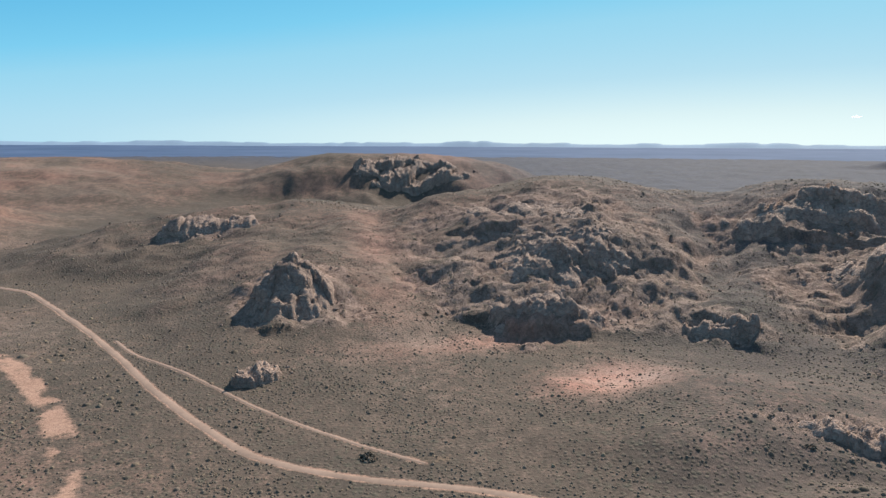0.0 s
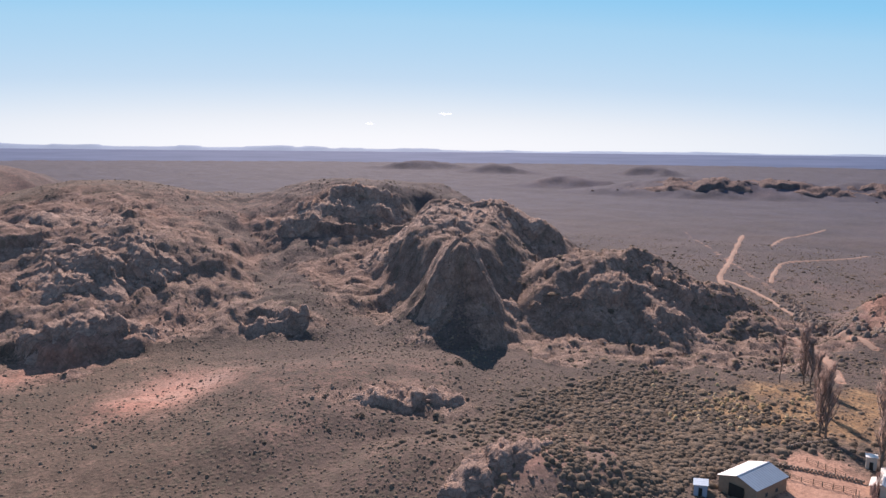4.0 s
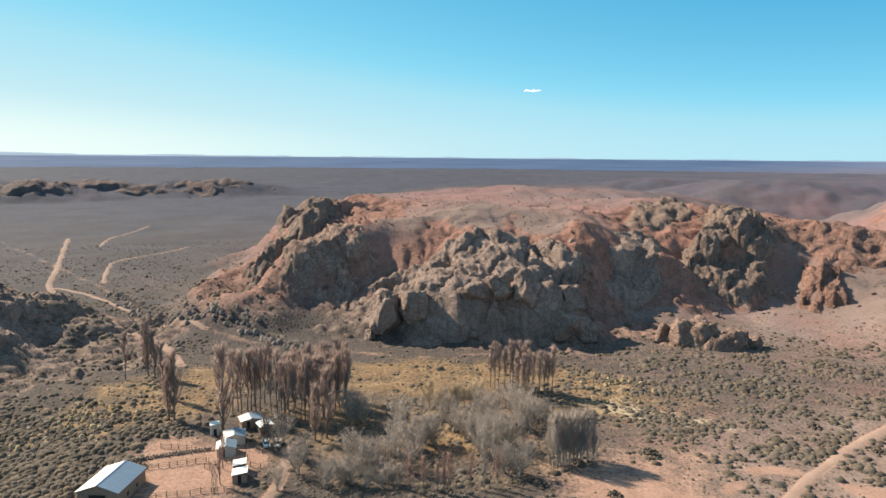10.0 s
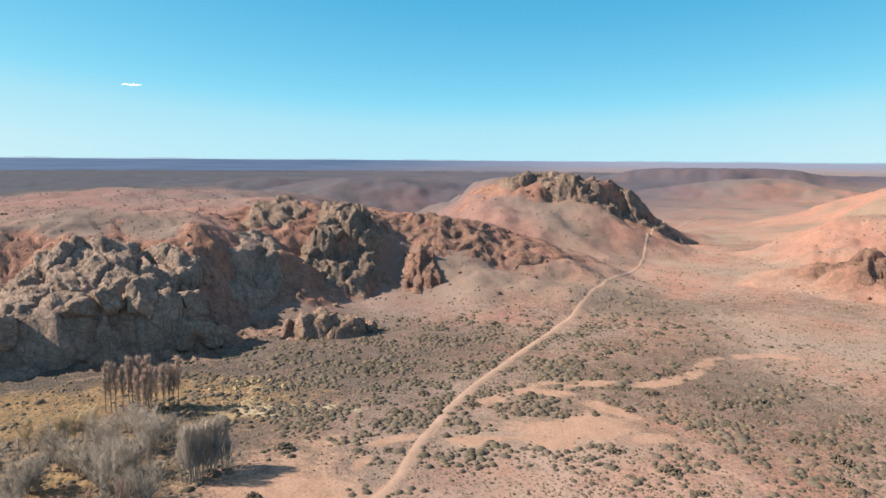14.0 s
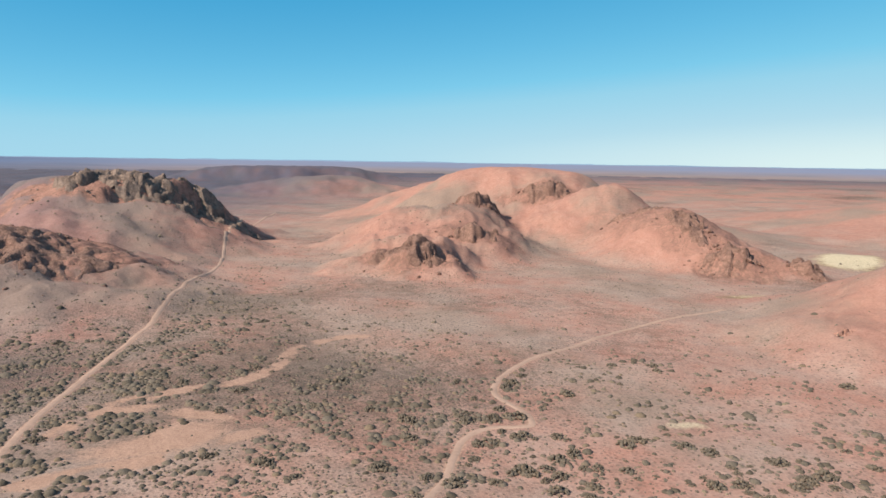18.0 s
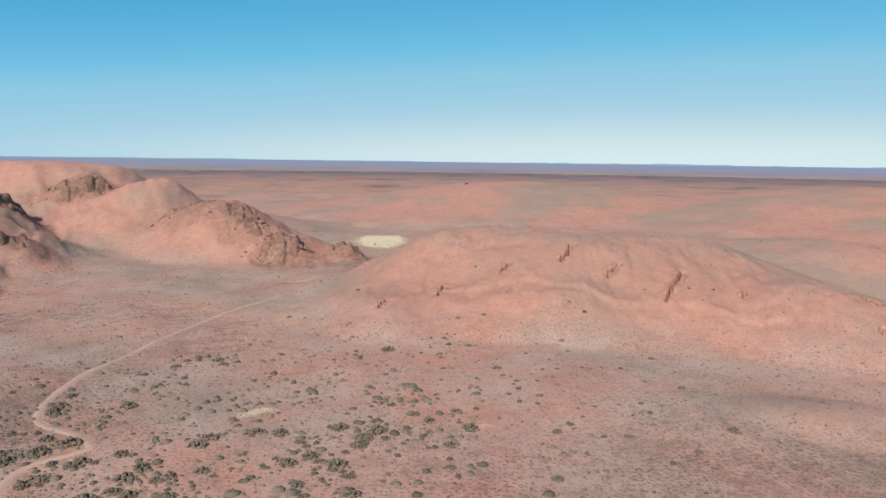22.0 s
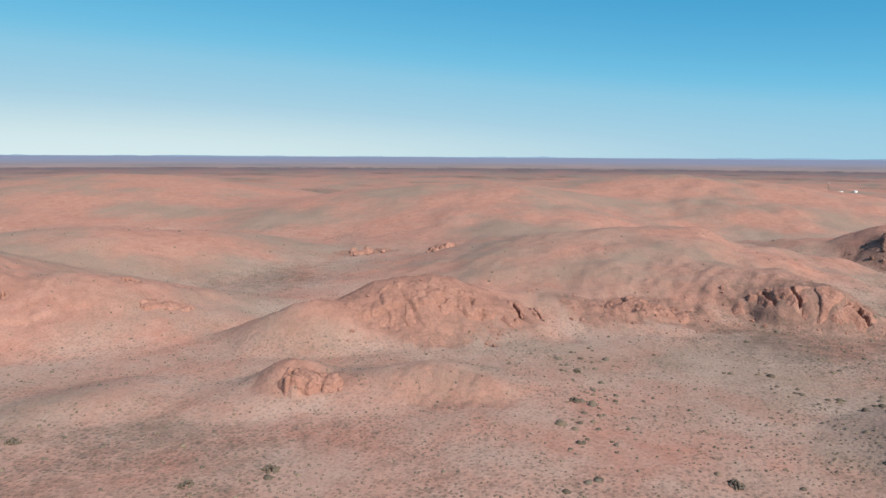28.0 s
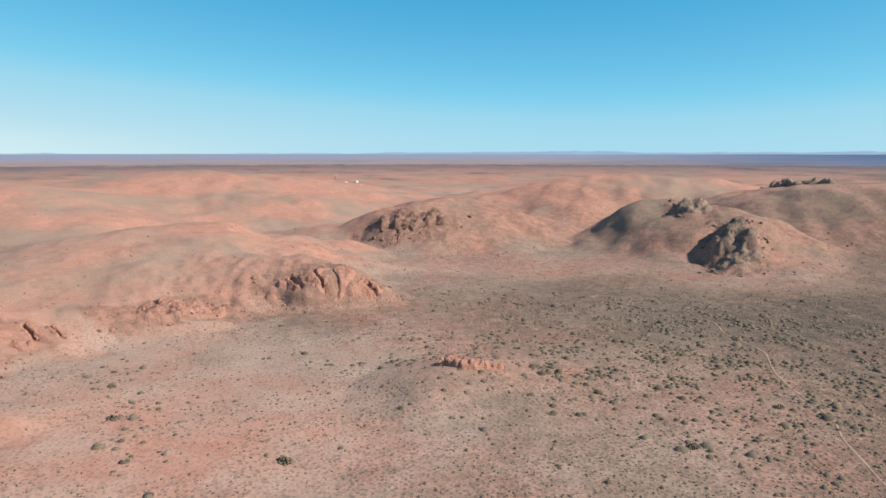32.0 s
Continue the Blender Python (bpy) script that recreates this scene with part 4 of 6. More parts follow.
def far_ridge():
    n = 1440
    az = np.arange(n) * 360.0 / n
    h = far_ridge_line(az)
    rows = []
    for r, f in ((4560, -0.1), (4640, 0.55), (4700, 1.0), (4800, 0.9)):
        z = far_rise(np.full(n, float(r))) * 0 + 64 + h * f * 1.0 - (3 if f < 0 else 0)
        rows.append(np.stack([r * np.sin(np.radians(az)), r * np.cos(np.radians(az)), z], 1))
    co = np.concatenate(rows)
    j = np.arange(n)
    k = (j + 1) % n
    faces = np.concatenate([np.stack([i * n + j, i * n + k, (i + 1) * n + k, (i + 1) * n + j], 1) for i in range(3)])
    me = bpy.data.meshes.new("distant_ridge")
    me.from_pydata(co.tolist(), [], faces.tolist())
    me.polygons.foreach_set("use_smooth", np.ones(len(faces), bool))
    me.materials.append(FAR_HAZE_BLUE)
    return new("distant_ridge", me)


tagged(far_ridge(), "ranges and mesas on the horizon, tinted pale blue for haze", "mountains", kind="structure")


def ribbon(name, key, material, label, category, ragged_edge=0.25, lift=0.05):
    """A strip laid on the ground along a line, its edges worn uneven."""
    w, pts = LINES[key]
    d = np.gradient(pts, axis=0)
    d /= np.linalg.norm(d, axis=1)[:, None] + 1e-9
    nrm = np.stack([-d[:, 1], d[:, 0]], 1)
    p2 = smooth_line([tuple(p) for p in pts], 1.6)
    d = np.gradient(p2, axis=0)
    d /= np.linalg.norm(d, axis=1)[:, None] + 1e-9
    nrm = np.stack([-d[:, 1], d[:, 0]], 1)
    wob = 1 + ragged_edge * np.stack([fbm(p2[:, 0] + 50 * s, p2[:, 1], 7.0, 3) for s in range(2)], 1)
    cols = []
    for f in (-1, -0.6, -0.2, 0.2, 0.6, 1):
        c = p2 + nrm * (f * 0.5 * w * (wob[:, :1] if f < 0 else wob[:, 1:]))
        r = np.hypot(*c.T)
        z = height(c[:, 0], c[:, 1]) + (lift + r * 0.0004) * (1.0 if abs(f) < 0.9 else -0.6) - 0.05 * (abs(abs(f) - 0.6) < 0.01)
        cols.append(np.stack([c[:, 0], c[:, 1], z], 1))
    n = len(p2)
    co = np.concatenate(cols)
    i = np.arange(n - 1)
    faces = np.concatenate([np.stack([k * n + i, k * n + i + 1, (k + 1) * n + i + 1, (k + 1) * n + i], 1) for k in range(5)])[:, ::-1]
    me = bpy.data.meshes.new(name)
    me.from_pydata(co.tolist(), [], faces.tolist())
    me.polygons.foreach_set("use_smooth", np.ones(len(faces), bool))
    me.materials.append(material)
    return tagged(new(name, me), label, category, kind="structure")


ribbon("road_1", "dirt_road", DIRT_PALE, "pale dirt road winding through the scrub", "road")
ribbon("road_2", "valley_road", DIRT, "sandy dirt road running down the valley", "road")
ribbon("road_3", "plain_road", DIRT_PALE, "pale dirt road crossing the plain", "road")
ribbon("track_1", "valley_track", DIRT_PALE, "faint wheel track in the scrub", "track")
ribbon("track_2", "side_track", DIRT, "narrow sandy track bending round shrubs", "track")
ribbon("track_3", "plain_track", DIRT_PALE, "faint pale track on the plain", "track")
ribbon("track_5", "far_track", DIRT_PALE, "pale road crossing the far red upland", "track", 0.25, 1.2)
ribbon("track_6", "plain_lane", DIRT_PALE, "pale lane winding over the plain", "track")
ribbon("track_7", "plain_spur", DIRT_PALE, "short pale track on the far plain", "track")
ribbon("track_4", "west_trail", DIRT_PALE, "narrow pale trail through the western scrub", "track", 0.5)


# ---- helpers for things ----
def part(name, bm, material, parent=None, label="", smooth_faces=False):
    me = bpy.data.meshes.new(name)
    bm.to_mesh(me)
    bm.free()
    if smooth_faces:
        me.polygons.foreach_set("use_smooth", np.ones(len(me.polygons), bool))
    me.materials.append(material)
    ob = new(name, me)
    ob.parent = parent
    if label:
        ob["label"] = label
    return ob


def raw_mesh(name, co, faces, material, smooth_faces=True):
    """A mesh from arrays: faces all of one size."""
    co, faces = np.asarray(co, np.float32), np.asarray(faces, np.int32)
    n = faces.shape[1]
    me = bpy.data.meshes.new(name)
    me.vertices.add(len(co))
    me.vertices.foreach_set("co", co.ravel())
    me.loops.add(faces.size)
    me.loops.foreach_set("vertex_index", faces.ravel())
    me.polygons.add(len(faces))
    me.polygons.foreach_set("loop_start", np.arange(0, faces.size, n, dtype=np.int32))
    me.update(calc_edges=True)
    if smooth_faces:
        me.polygons.foreach_set("use_smooth", np.ones(len(faces), bool))
    me.materials.append(material)
    return me


def empty(name, x, y, z=None, turn=0.0):
    e = new(name)
    e.matrix_world = pose(x, y, height1(x, y) if z is None else z, 0, 0, turn)
    return e


# ---- rocks ----
def rock_mesh(seed, tall=1.0, level=3, blocky=0.8):
    """A weathered block: a ball cut by random planes, its edges worn round."""
    rng = np.random.RandomState(seed)
    bm = bmesh.new()
    bmesh.ops.create_icosphere(bm, subdivisions=level, radius=1.0)
    co = np.array([v.co[:] for v in bm.verts])
    for _ in range(int(13 * blocky) + 4):
        n = rng.normal(size=3)
        n[2] *= 0.7
        n /= np.linalg.norm(n)
        lim = rng.uniform(0.55, 0.88)
        d = co @ n
        over = np.clip(d - lim, 0, None)
        co = co - n * over[:, None] * 0.9
    for size, amp in ((0.9, 0.2), (0.42, 0.11), (0.2, 0.06), (0.09, 0.03)):
        q = [noise.noise(Vector(c / size) + Vector((seed * 3.1, 0, 0))) for c in co]
        co = co * (1 + amp * np.array(q))[:, None]
    # joints across the block
    for _ in range(5):
        n = rng.normal(size=3)
        n[2] *= 0.4
        n /= np.linalg.norm(n)
        d = co @ n - rng.uniform(-0.5, 0.5) + 0.08 * np.sin(co[:, 2] * 4 + seed) + 0.06 * np.sin(co[:, 0] * 5)
        co = co * (1 - 0.13 * np.exp(-(d / 0.055) ** 2))[:, None]
    co[:, 2] *= tall
    for v, c in zip(bm.verts, co):
        v.co = c
    me = bpy.data.meshes.new("boulder")
    bm.to_mesh(me)
    bm.free()
    me.polygons.foreach_set("use_smooth", np.full(len(me.polygons), level > 2))
    return me


STONES = [rock_mesh(s, 0.8, 2, 0.9) for s in range(8)]
BIG = [rock_mesh(20 + s, 1.1, 4, 1.3) for s in range(7)]
COLOURED = {}


def coloured(me, material):
    key = (me.name, material.name)
    if key not in COLOURED:
        c = me.copy()
        c.name = "boulder"
        c.materials.append(material)
        COLOURED[key] = c
    return COLOURED[key]


def largest_piece(quads, count):
    """The largest connected piece of a sheet of quads."""
    lab = np.arange(count)
    while True:
        low = lab[quads].min(1)
        nxt = lab.copy()
        for k in range(4):
            np.minimum.at(nxt, quads[:, k], low)
        nxt = np.minimum(nxt, nxt[nxt])
        if (nxt == lab).all():
            break
        lab = nxt
    face_lab = lab[quads[:, 0]]
    ids, n = np.unique(face_lab, return_counts=True)
    return quads[face_lab == ids[n.argmax()]]


def outcrop(name, label, az, r, half_len, half_wid, turn, cell, step, rise, material, seed, stones=20, stone=2.5, terrace=0.5, stretch=1.6, steep=0.35, gaps=0.7, big=(), ledge=1.0, grain=0.0, group="rock outcrops"):
    """A crag: blocks between clefts that stand out of the hillside over an ellipse, with fallen stones about it."""
    rng = random.Random(seed)
    cx, cy = bearing(az, r)
    top = tagged(empty(name, cx, cy), label, "rock outcrop", group)
    base = top.matrix_world.translation.copy()
    s, c = math.sin(radians(turn)), math.cos(radians(turn))
    gap = 0.5 if r < 260 else 0.7 if r < 400 else 1.2 if r < 900 else 4.0
    ext_u, ext_v = half_len * 1.3, half_wid * 1.3
    nu, nv = int(2 * ext_u / gap) + 2, int(2 * ext_v / gap) + 2
    U, V = np.meshgrid(np.linspace(-ext_u, ext_u, nu), np.linspace(-ext_v, ext_v, nv), indexing='ij')
    U, V = U.ravel(), V.ravel()
    x, y = cx + U * s + V * c, cy + U * c - V * s
    soft, ground_z = heights(x, y)
    soft = soft + 0.75 * bedrock(x, y)[1]
    # joints run across the slope more closely than along it
    wob = 0.35 * cell * fbm(x, y, cell * 2.2, 2)
    A = radians(az + grain)
    su, sv = (x * math.sin(A) + y * math.cos(A)) / stretch + wob, x * math.cos(A) - y * math.sin(A) + wob
    z = soft.copy()
    for size, weight in ((cell, 1.0), (cell / 2.3, 0.42), (cell / 5.0, 0.2)):
        e, pu, pv, rnd = cells(su, sv, size, seed)
        if weight == 1.0:
            qx = (pu * stretch) * math.sin(A) + pv * math.cos(A)
            qy = (pu * stretch) * math.cos(A) - pv * math.sin(A)
            spots, which = np.unique(np.round(np.stack([qx, qy], 1), 3), axis=0, return_inverse=True)
            z = z + terrace * (height(spots[:, 0], spots[:, 1], False)[which.ravel()] - z)
        # each block has its own tilt and level, with sharp joints between
        ta, tb = (rnd * 7.13) % 1 - 0.5, (rnd * 13.7) % 1 - 0.5
        z = z + step * weight * (0.7 * (rnd - 0.5) + 1.5 * (ta * (su - pu) + tb * (sv - pv)) / size - (0.6 if weight == 1.0 else 0.35) * np.exp(-(e / 0.075) ** 2))
    d = np.sqrt((U / half_len) ** 2 + (V / half_wid) ** 2) + 0.30 * fbm(x, y, half_wid * 0.8 + 4, 3)
    m = smooth((1 - d) / steep)
    # ledges: tilted beds weather back in steps
    bed = 2.2 + ledge
    q = (z + 0.22 * (x * math.cos(A + 0.6) - y * math.sin(A + 0.6)) + 1.2 * fbm(x, y, 14, 2)) / max(bed, 0.1)
    saw = q - np.floor(q)
    z = z + ledge * 1.4 * (smooth(saw * 1.6 - 0.5) - saw)
    z = z + (rise + 0.9 * step + 0.9) * m + 1.3 * step * (ridged(su * 0.3 + 0.4 * sv, sv - 0.25 * su, cell * 1.7, 3) - 0.5) + step * (0.16 * fbm(x, y, 3.0, 3) + 0.22 * (ridged(x, y, 6.5, 3) - 0.5)) - gaps * step * 0.55 * (0.5 + fbm(x + 55, y, cell * 2.5, 2))
    z = z - (1 - m) * (step * 1.6 + 2.0)
    quads = (np.arange(nu - 1)[:, None] * nv + np.arange(nv - 1)[None, :])
    quads = np.stack([quads, quads + nv, quads + nv + 1, quads + 1], -1).reshape(-1, 4)[:, ::-1]
    show = (z > ground_z - 1.0)[quads].any(1)
    quads = quads[show]
    quads = largest_piece(quads, len(z))
    used, inv = np.unique(quads, return_inverse=True)
    co = np.stack([x - base.x, y - base.y, z - base.z], 1)[used]
    face = new("rock_face", raw_mesh("rock_face", co, inv.reshape(-1, 4), material))
    face.parent = top
    pts = []
    for i in range(stones):
        a, q = rng.uniform(0, 6.283), rng.uniform(0.3, 1.25) ** 0.7
        u, v = math.cos(a) * q * half_len, math.sin(a) * q * half_wid
        k = 1 - i / max(1, stones)
        pts.append((cx + u * s + v * c, cy + u * c - v * s, stone * 0.62 * (0.3 + 0.9 * k ** 3) * rng.uniform(0.8, 1.2), 0.05, STONES))
    for daz, dr, size, lift in big:
        bx, by = bearing(daz, dr)
        pts.append((bx, by, size, lift, BIG))
    zs = height(np.array([p[0] for p in pts]), np.array([p[1] for p in pts]), False) if pts else []
    for (px, py, sc, lift, kinds), pz in zip(pts, zs):
        ob = new("boulder", coloured(rng.choice(kinds), material))
        ob.parent = top
        sx, sy, sz = sc * rng.uniform(0.75, 1.3), sc * rng.uniform(0.75, 1.2), sc * rng.uniform(0.75, 1.15)
        ob.matrix_basis = Matrix.LocRotScale(Vector((px, py, pz + sz * lift)) - base,
                                             Euler((radians(rng.uniform(-12, 12)), radians(rng.uniform(-12, 12)), rng.uniform(0, 6.28))), (sx, sy, sz))
    return top


def blocks(seed, bearings, distances, size, jitter=2.0):
    """Places for great blocks in tiers up a rock face."""
    rng = random.Random(seed)
    return [(a + rng.uniform(-0.5, 0.5), r + rng.uniform(-jitter, jitter), size * rng.uniform(0.7, 1.3), 0.0) for r in distances for a in bearings if rng.random() < 0.9]
G, D, V = ROCK_GREY, ROCK_RED, ROCK_DARK
# bearing, distance, half-length, half-width, turn of the length, block size, step, rise
outcrop("rock_outcrop", "dark grey rock knob with shaded crags beside a red slope", 351.8, 292, 36, 24, 15, 9, 2.2, 0.8, G, 1, 16, 1.8, 0.35, 1.8, 0.6, 0.3, ledge=1.0, grain=-30)
outcrop("rock_outcrop", "low broken grey rock at the foot of a slope", 348.8, 222, 12, 7, 50, 5, 1.8, 1.6, G, 2, 12, 1.4)
outcrop("rock_outcrop", "crag of dark rock on a scrub hillside", 346, 470, 40, 20, 75, 10, 3, 2, G, 3, 14, 2, 0.4, 1.6, 0.6)
outcrop("rock_outcrop", "far rocky summit on the northern upland", 1.5, 890, 100, 40, 85, 20, 4.5, 3, G, 4, 12, 4)
outcrop("rock_outcrop", "broad weathered rock face with folded slabs", 14, 338, 68, 66, 15, 10, 2.4, 0.2, G, 5, 60, 1.5, 0.3, 2.2, 0.9, 0.3, ledge=1.0, grain=-30)
outcrop("rock_outcrop", "dark crags at the hill foot", 12.5, 284, 40, 17, 100, 11, 2.6, 0.6, G, 6, 24, 1.5, 0.35, 1.6, 0.8, 0.2)
outcrop("rock_outcrop", "pale slabs below the northern crest", 11.5, 412, 66, 40, 100, 11, 1.7, 0.0, G, 62, 30, 1.4, 0.3, 2.4, 0.9, 0.5, ledge=1.0, grain=-30)
outcrop("rock_outcrop", "long rock rib descending to the gully", 27.3, 284, 24, 9, 118, 7, 2.2, 0.8, G, 7, 20, 1.3, 0.4, 1.6, 0.7, 0.2)
outcrop("rock_outcrop", "shaded cliff band under the northern crest", 32.5, 424, 72, 20, 105, 12, 2.6, 1.0, G, 8, 20, 1.8, 0.4, 1.6, 0.6, 0.1, ledge=1.0, grain=-20)
outcrop("rock_outcrop", "great shaded rock buttress above the valley", 41.3, 288, 34, 30, 132, 18, 1.6, 0.2, G, 9, 24, 1.6, 0.15, 1.2, 0.7, 0.0, ledge=0.5)
outcrop("rock_outcrop", "slabby crest of pale rock", 43, 372, 80, 54, 115, 10, 2.2, 0.2, G, 10, 60, 1.6, 0.3, 2.6, 0.8, 0.3, ledge=1.1, grain=-35)
outcrop("rock_outcrop", "rocky shoulder of jumbled slabs", 56, 298, 84, 50, 142, 8, 2.0, 0.2, G, 11, 110, 1.6, 0.3, 2.4, 0.9, 0.3, ledge=1.1, grain=-40)
outcrop("rock_outcrop", "low stony rib of small boulders", 37.2, 193, 27, 11, 118, 4, 1.3, 0.5, G, 12, 36, 1.1, 0.3, 1.6, 0.7, 0.7)
outcrop("rock_outcrop", "low stony rib of small boulders", 46, 151, 26, 9, 80, 4, 1.3, 0.6, G, 13, 36, 1.1, 0.3, 1.6, 0.7, 0.6)
outcrop("rock_outcrop", "tall grey granite cliff of rounded blocks and deep clefts", 96.6, 310, 40, 66, 97, 15, 3.2, 0.8, G, 14, 40, 2.4, 0.3, 1.3, 0.35, 0.2, ledge=0.5,
        big=blocks(5, (87.5, 90, 92.4, 94.8, 97.4, 100, 102.6), (284,), 7.5, 2) + blocks(12, (88.5, 92, 95, 99, 103), (296,), 7, 3) + [(86.6, 282, 3.5, 0.0), (95.5, 275, 3.2, 0.0), (94, 276, 2.6, 0.0), (104.5, 286, 6, 0.0)])
outcrop("rock_outcrop", "dark rock rib running down to the plain", 81.2, 372, 66, 15, 118, 10, 2.8, 1.4, V, 15, 50, 2.4, 0.35, 1.5, 0.5, 0.35)
outcrop("rock_outcrop", "dark crest of upright rock on a ridge end", 81.2, 448, 34, 16, 108, 10, 3, 2, V, 50, 24, 2.5, 0.4, 1.3, 0.4, 0.3)
outcrop("rock_outcrop", "pinkish slabs and rubble on the ridge flank", 83.5, 336, 46, 36, 105, 7, 1.5, 0.1, ROCK_PINK, 51, 110, 1.5, 0.3, 1.8, 0.7, 0.6)
outcrop("rock_outcrop", "rounded granite dome split by clefts", 114, 297, 20, 15, 30, 9, 2.5, 4, ROCK_PINK, 16, 16, 2, 0.2, 1.0, 0.6, 0.1, ledge=0.4, big=[(112.3, 294, 7.5, 0.25), (114.2, 291, 7, 0.2), (116, 294, 6.5, 0.2), (113.6, 301, 7, 0.4), (110.8, 297, 5, 0.1), (117.3, 299, 4.5, 0.1)])
outcrop("rock_outcrop", "smooth grey slab dropping into shade", 108.5, 356, 40, 18, 118, 18, 1.6, 0.6, G, 63, 12, 1.8, 0.2, 1.2, 0.5, 0.1, ledge=0.3)
outcrop("rock_outcrop", "grey boulder crag on a red slope", 116, 392, 46, 30, 120, 10, 2.4, 0.8, V, 17, 40, 2.2, 0.35, 1.3, 0.45, 0.35, big=blocks(8, (112.5, 115, 117.5), (384,), 6, 4))
outcrop("rock_outcrop", "broken grey crags below the hill crest", 110, 425, 50, 26, 115, 10, 2.4, 0.6, V, 64, 40, 2.2, 0.35, 1.5, 0.5, 0.5)
outcrop("rock_outcrop", "low red crag above the slope foot", 121.8, 380, 20, 12, 115, 8, 2.2, 0.8, ROCK_RED, 65, 16, 1.6)
outcrop("rock_outcrop", "dark rock cap on a red hill", 134.5, 642, 105, 38, 43, 12, 3, 1.2, V, 18, 60, 3, 0.4, 1.8, 0.5, 0.35)
outcrop("rock_outcrop", "slabs breaking through a red slope", 125, 430, 80, 56, 40, 8, 1.7, -0.3, D, 27, 90, 1.8, 0.35, 2.0, 0.6, 0.75)
outcrop("rock_outcrop", "bare pink rock on a rounded mound", 248.5, 292, 58, 26, 158, 8, 1.4, -0.5, ROCK_ROSE, 30, 60, 1.6, 0.3, 2.0, 0.8, 0.8)
outcrop("rock_outcrop", "pink cliff with caves at the ridge end", 278.2, 344, 40, 12, 8, 11, 1.3, -0.6, ROCK_ROSE, 22, 30, 2, 0.25, 2.0, 0.6, 0.2, ledge=0.4)
outcrop("rock_outcrop", "rough red rock on the ridge flank", 266.5, 326, 46, 20, 172, 8, 1.5, -0.2, ROCK_ROSE, 32, 80, 1.8, 0.3, 1.4, 0.8, 0.8)
outcrop("rock_outcrop", "broken red rocks on a hill crest", 285.5, 560, 46, 26, 10, 9, 2.4, 0.8, D, 23, 60, 3, 0.35, 1.5, 0.6, 0.5)
outcrop("rock_outcrop", "dark rocky knoll in the western scrub", 310.6, 492, 42, 22, 125, 8, 1.8, -0.4, V, 24, 60, 2.6, 0.35, 1.6, 0.5, 0.4)
outcrop("rock_outcrop", "dark rocks on a knoll crest", 307.6, 575, 30, 18, 120, 8, 2.8, 1.2, V, 25, 30, 3, 0.35, 1.6, 0.5, 0.4)
outcrop("rock_outcrop", "small pile of pink rocks on a low mound", 290, 224, 12, 7, 20, 4.5, 1.3, 0.3, ROCK_ROSE, 26, 30, 1.3)
outcrop("rock_outcrop", "broken pink rock beside the red mounds", 238.6, 214, 12, 7, 150, 5, 1.5, 0.3, ROCK_ROSE, 33, 26, 1.2, 0.3, 1.5)
outcrop("rock_outcrop", "scattered crags on the far red upland", 243.5, 520, 15, 11, 150, 7, 2.2, 0.6, ROCK_ROSE, 35, 24, 2.2)
outcrop("rock_outcrop", "scattered crags on the far red upland", 250, 500, 12, 9, 150, 7, 2.0, 0.4, ROCK_ROSE, 36, 20, 2.0)
outcrop("rock_outcrop", "low dark rocks on the western skyline", 315.5, 790, 40, 18, 60, 12, 4, 2.5, V, 37, 20, 4)
outcrop("rock_outcrop", "dark red rock knob at the foot of a bare hill", 155.4, 460, 36, 26, 70, 10, 3, 0.8, D, 19, 40, 2.8, 0.4, 1.5, 0.6, 0.5)
outcrop("rock_outcrop", "row of dark red crags below the summit", 160.3, 540, 34, 14, 75, 9, 3, 1.2, D, 20, 30, 3, 0.4, 1.5, 0.6, 0.5)
outcrop("rock_outcrop", "dark crags stepping up a red slope", 160.4, 660, 34, 26, 60, 11, 3.4, 1.5, D, 28, 40, 3.4, 0.4, 1.5, 0.6, 0.5)
outcrop("rock_outcrop", "dark crags under a red summit", 166, 724, 46, 18, 78, 11, 3.4, 1.5, D, 40, 40, 3.6, 0.4, 1.5, 0.6, 0.5)
outcrop("rock_outcrop", "crags on a red shoulder", 173.4, 625, 40, 18, 90, 10, 2.4, 0.4, D, 41, 24, 2.6, 0.4, 1.5, 0.6, 0.6)
outcrop("rock_outcrop", "dark crag at the end of a red spur", 180.4, 515, 28, 20, 100, 9, 3, 1.2, D, 21, 36, 3, 0.4, 1.5, 0.6, 0.5)
outcrop("rock_outcrop", "dark rocks at the foot of a red spur", 185.7, 520, 18, 12, 110, 8, 3, 1.4, D, 42, 24, 3, 0.4, 1.3, 0.5, 0.4)
outcrop("rock_outcrop", "pale ledges along a red foot slope", 228, 322, 20, 6, 130, 6, 1.1, -0.4, ROCK_ROSE, 48, 24, 1.4, 0.2, 1.6, 0.5, 0.3)
outcrop("rock_outcrop", "dark crags on a red spur", 177.2, 552, 36, 16, 137, 9, 2.6, 0.8, D, 61, 30, 2.6, 0.4, 1.5, 0.6, 0.5)


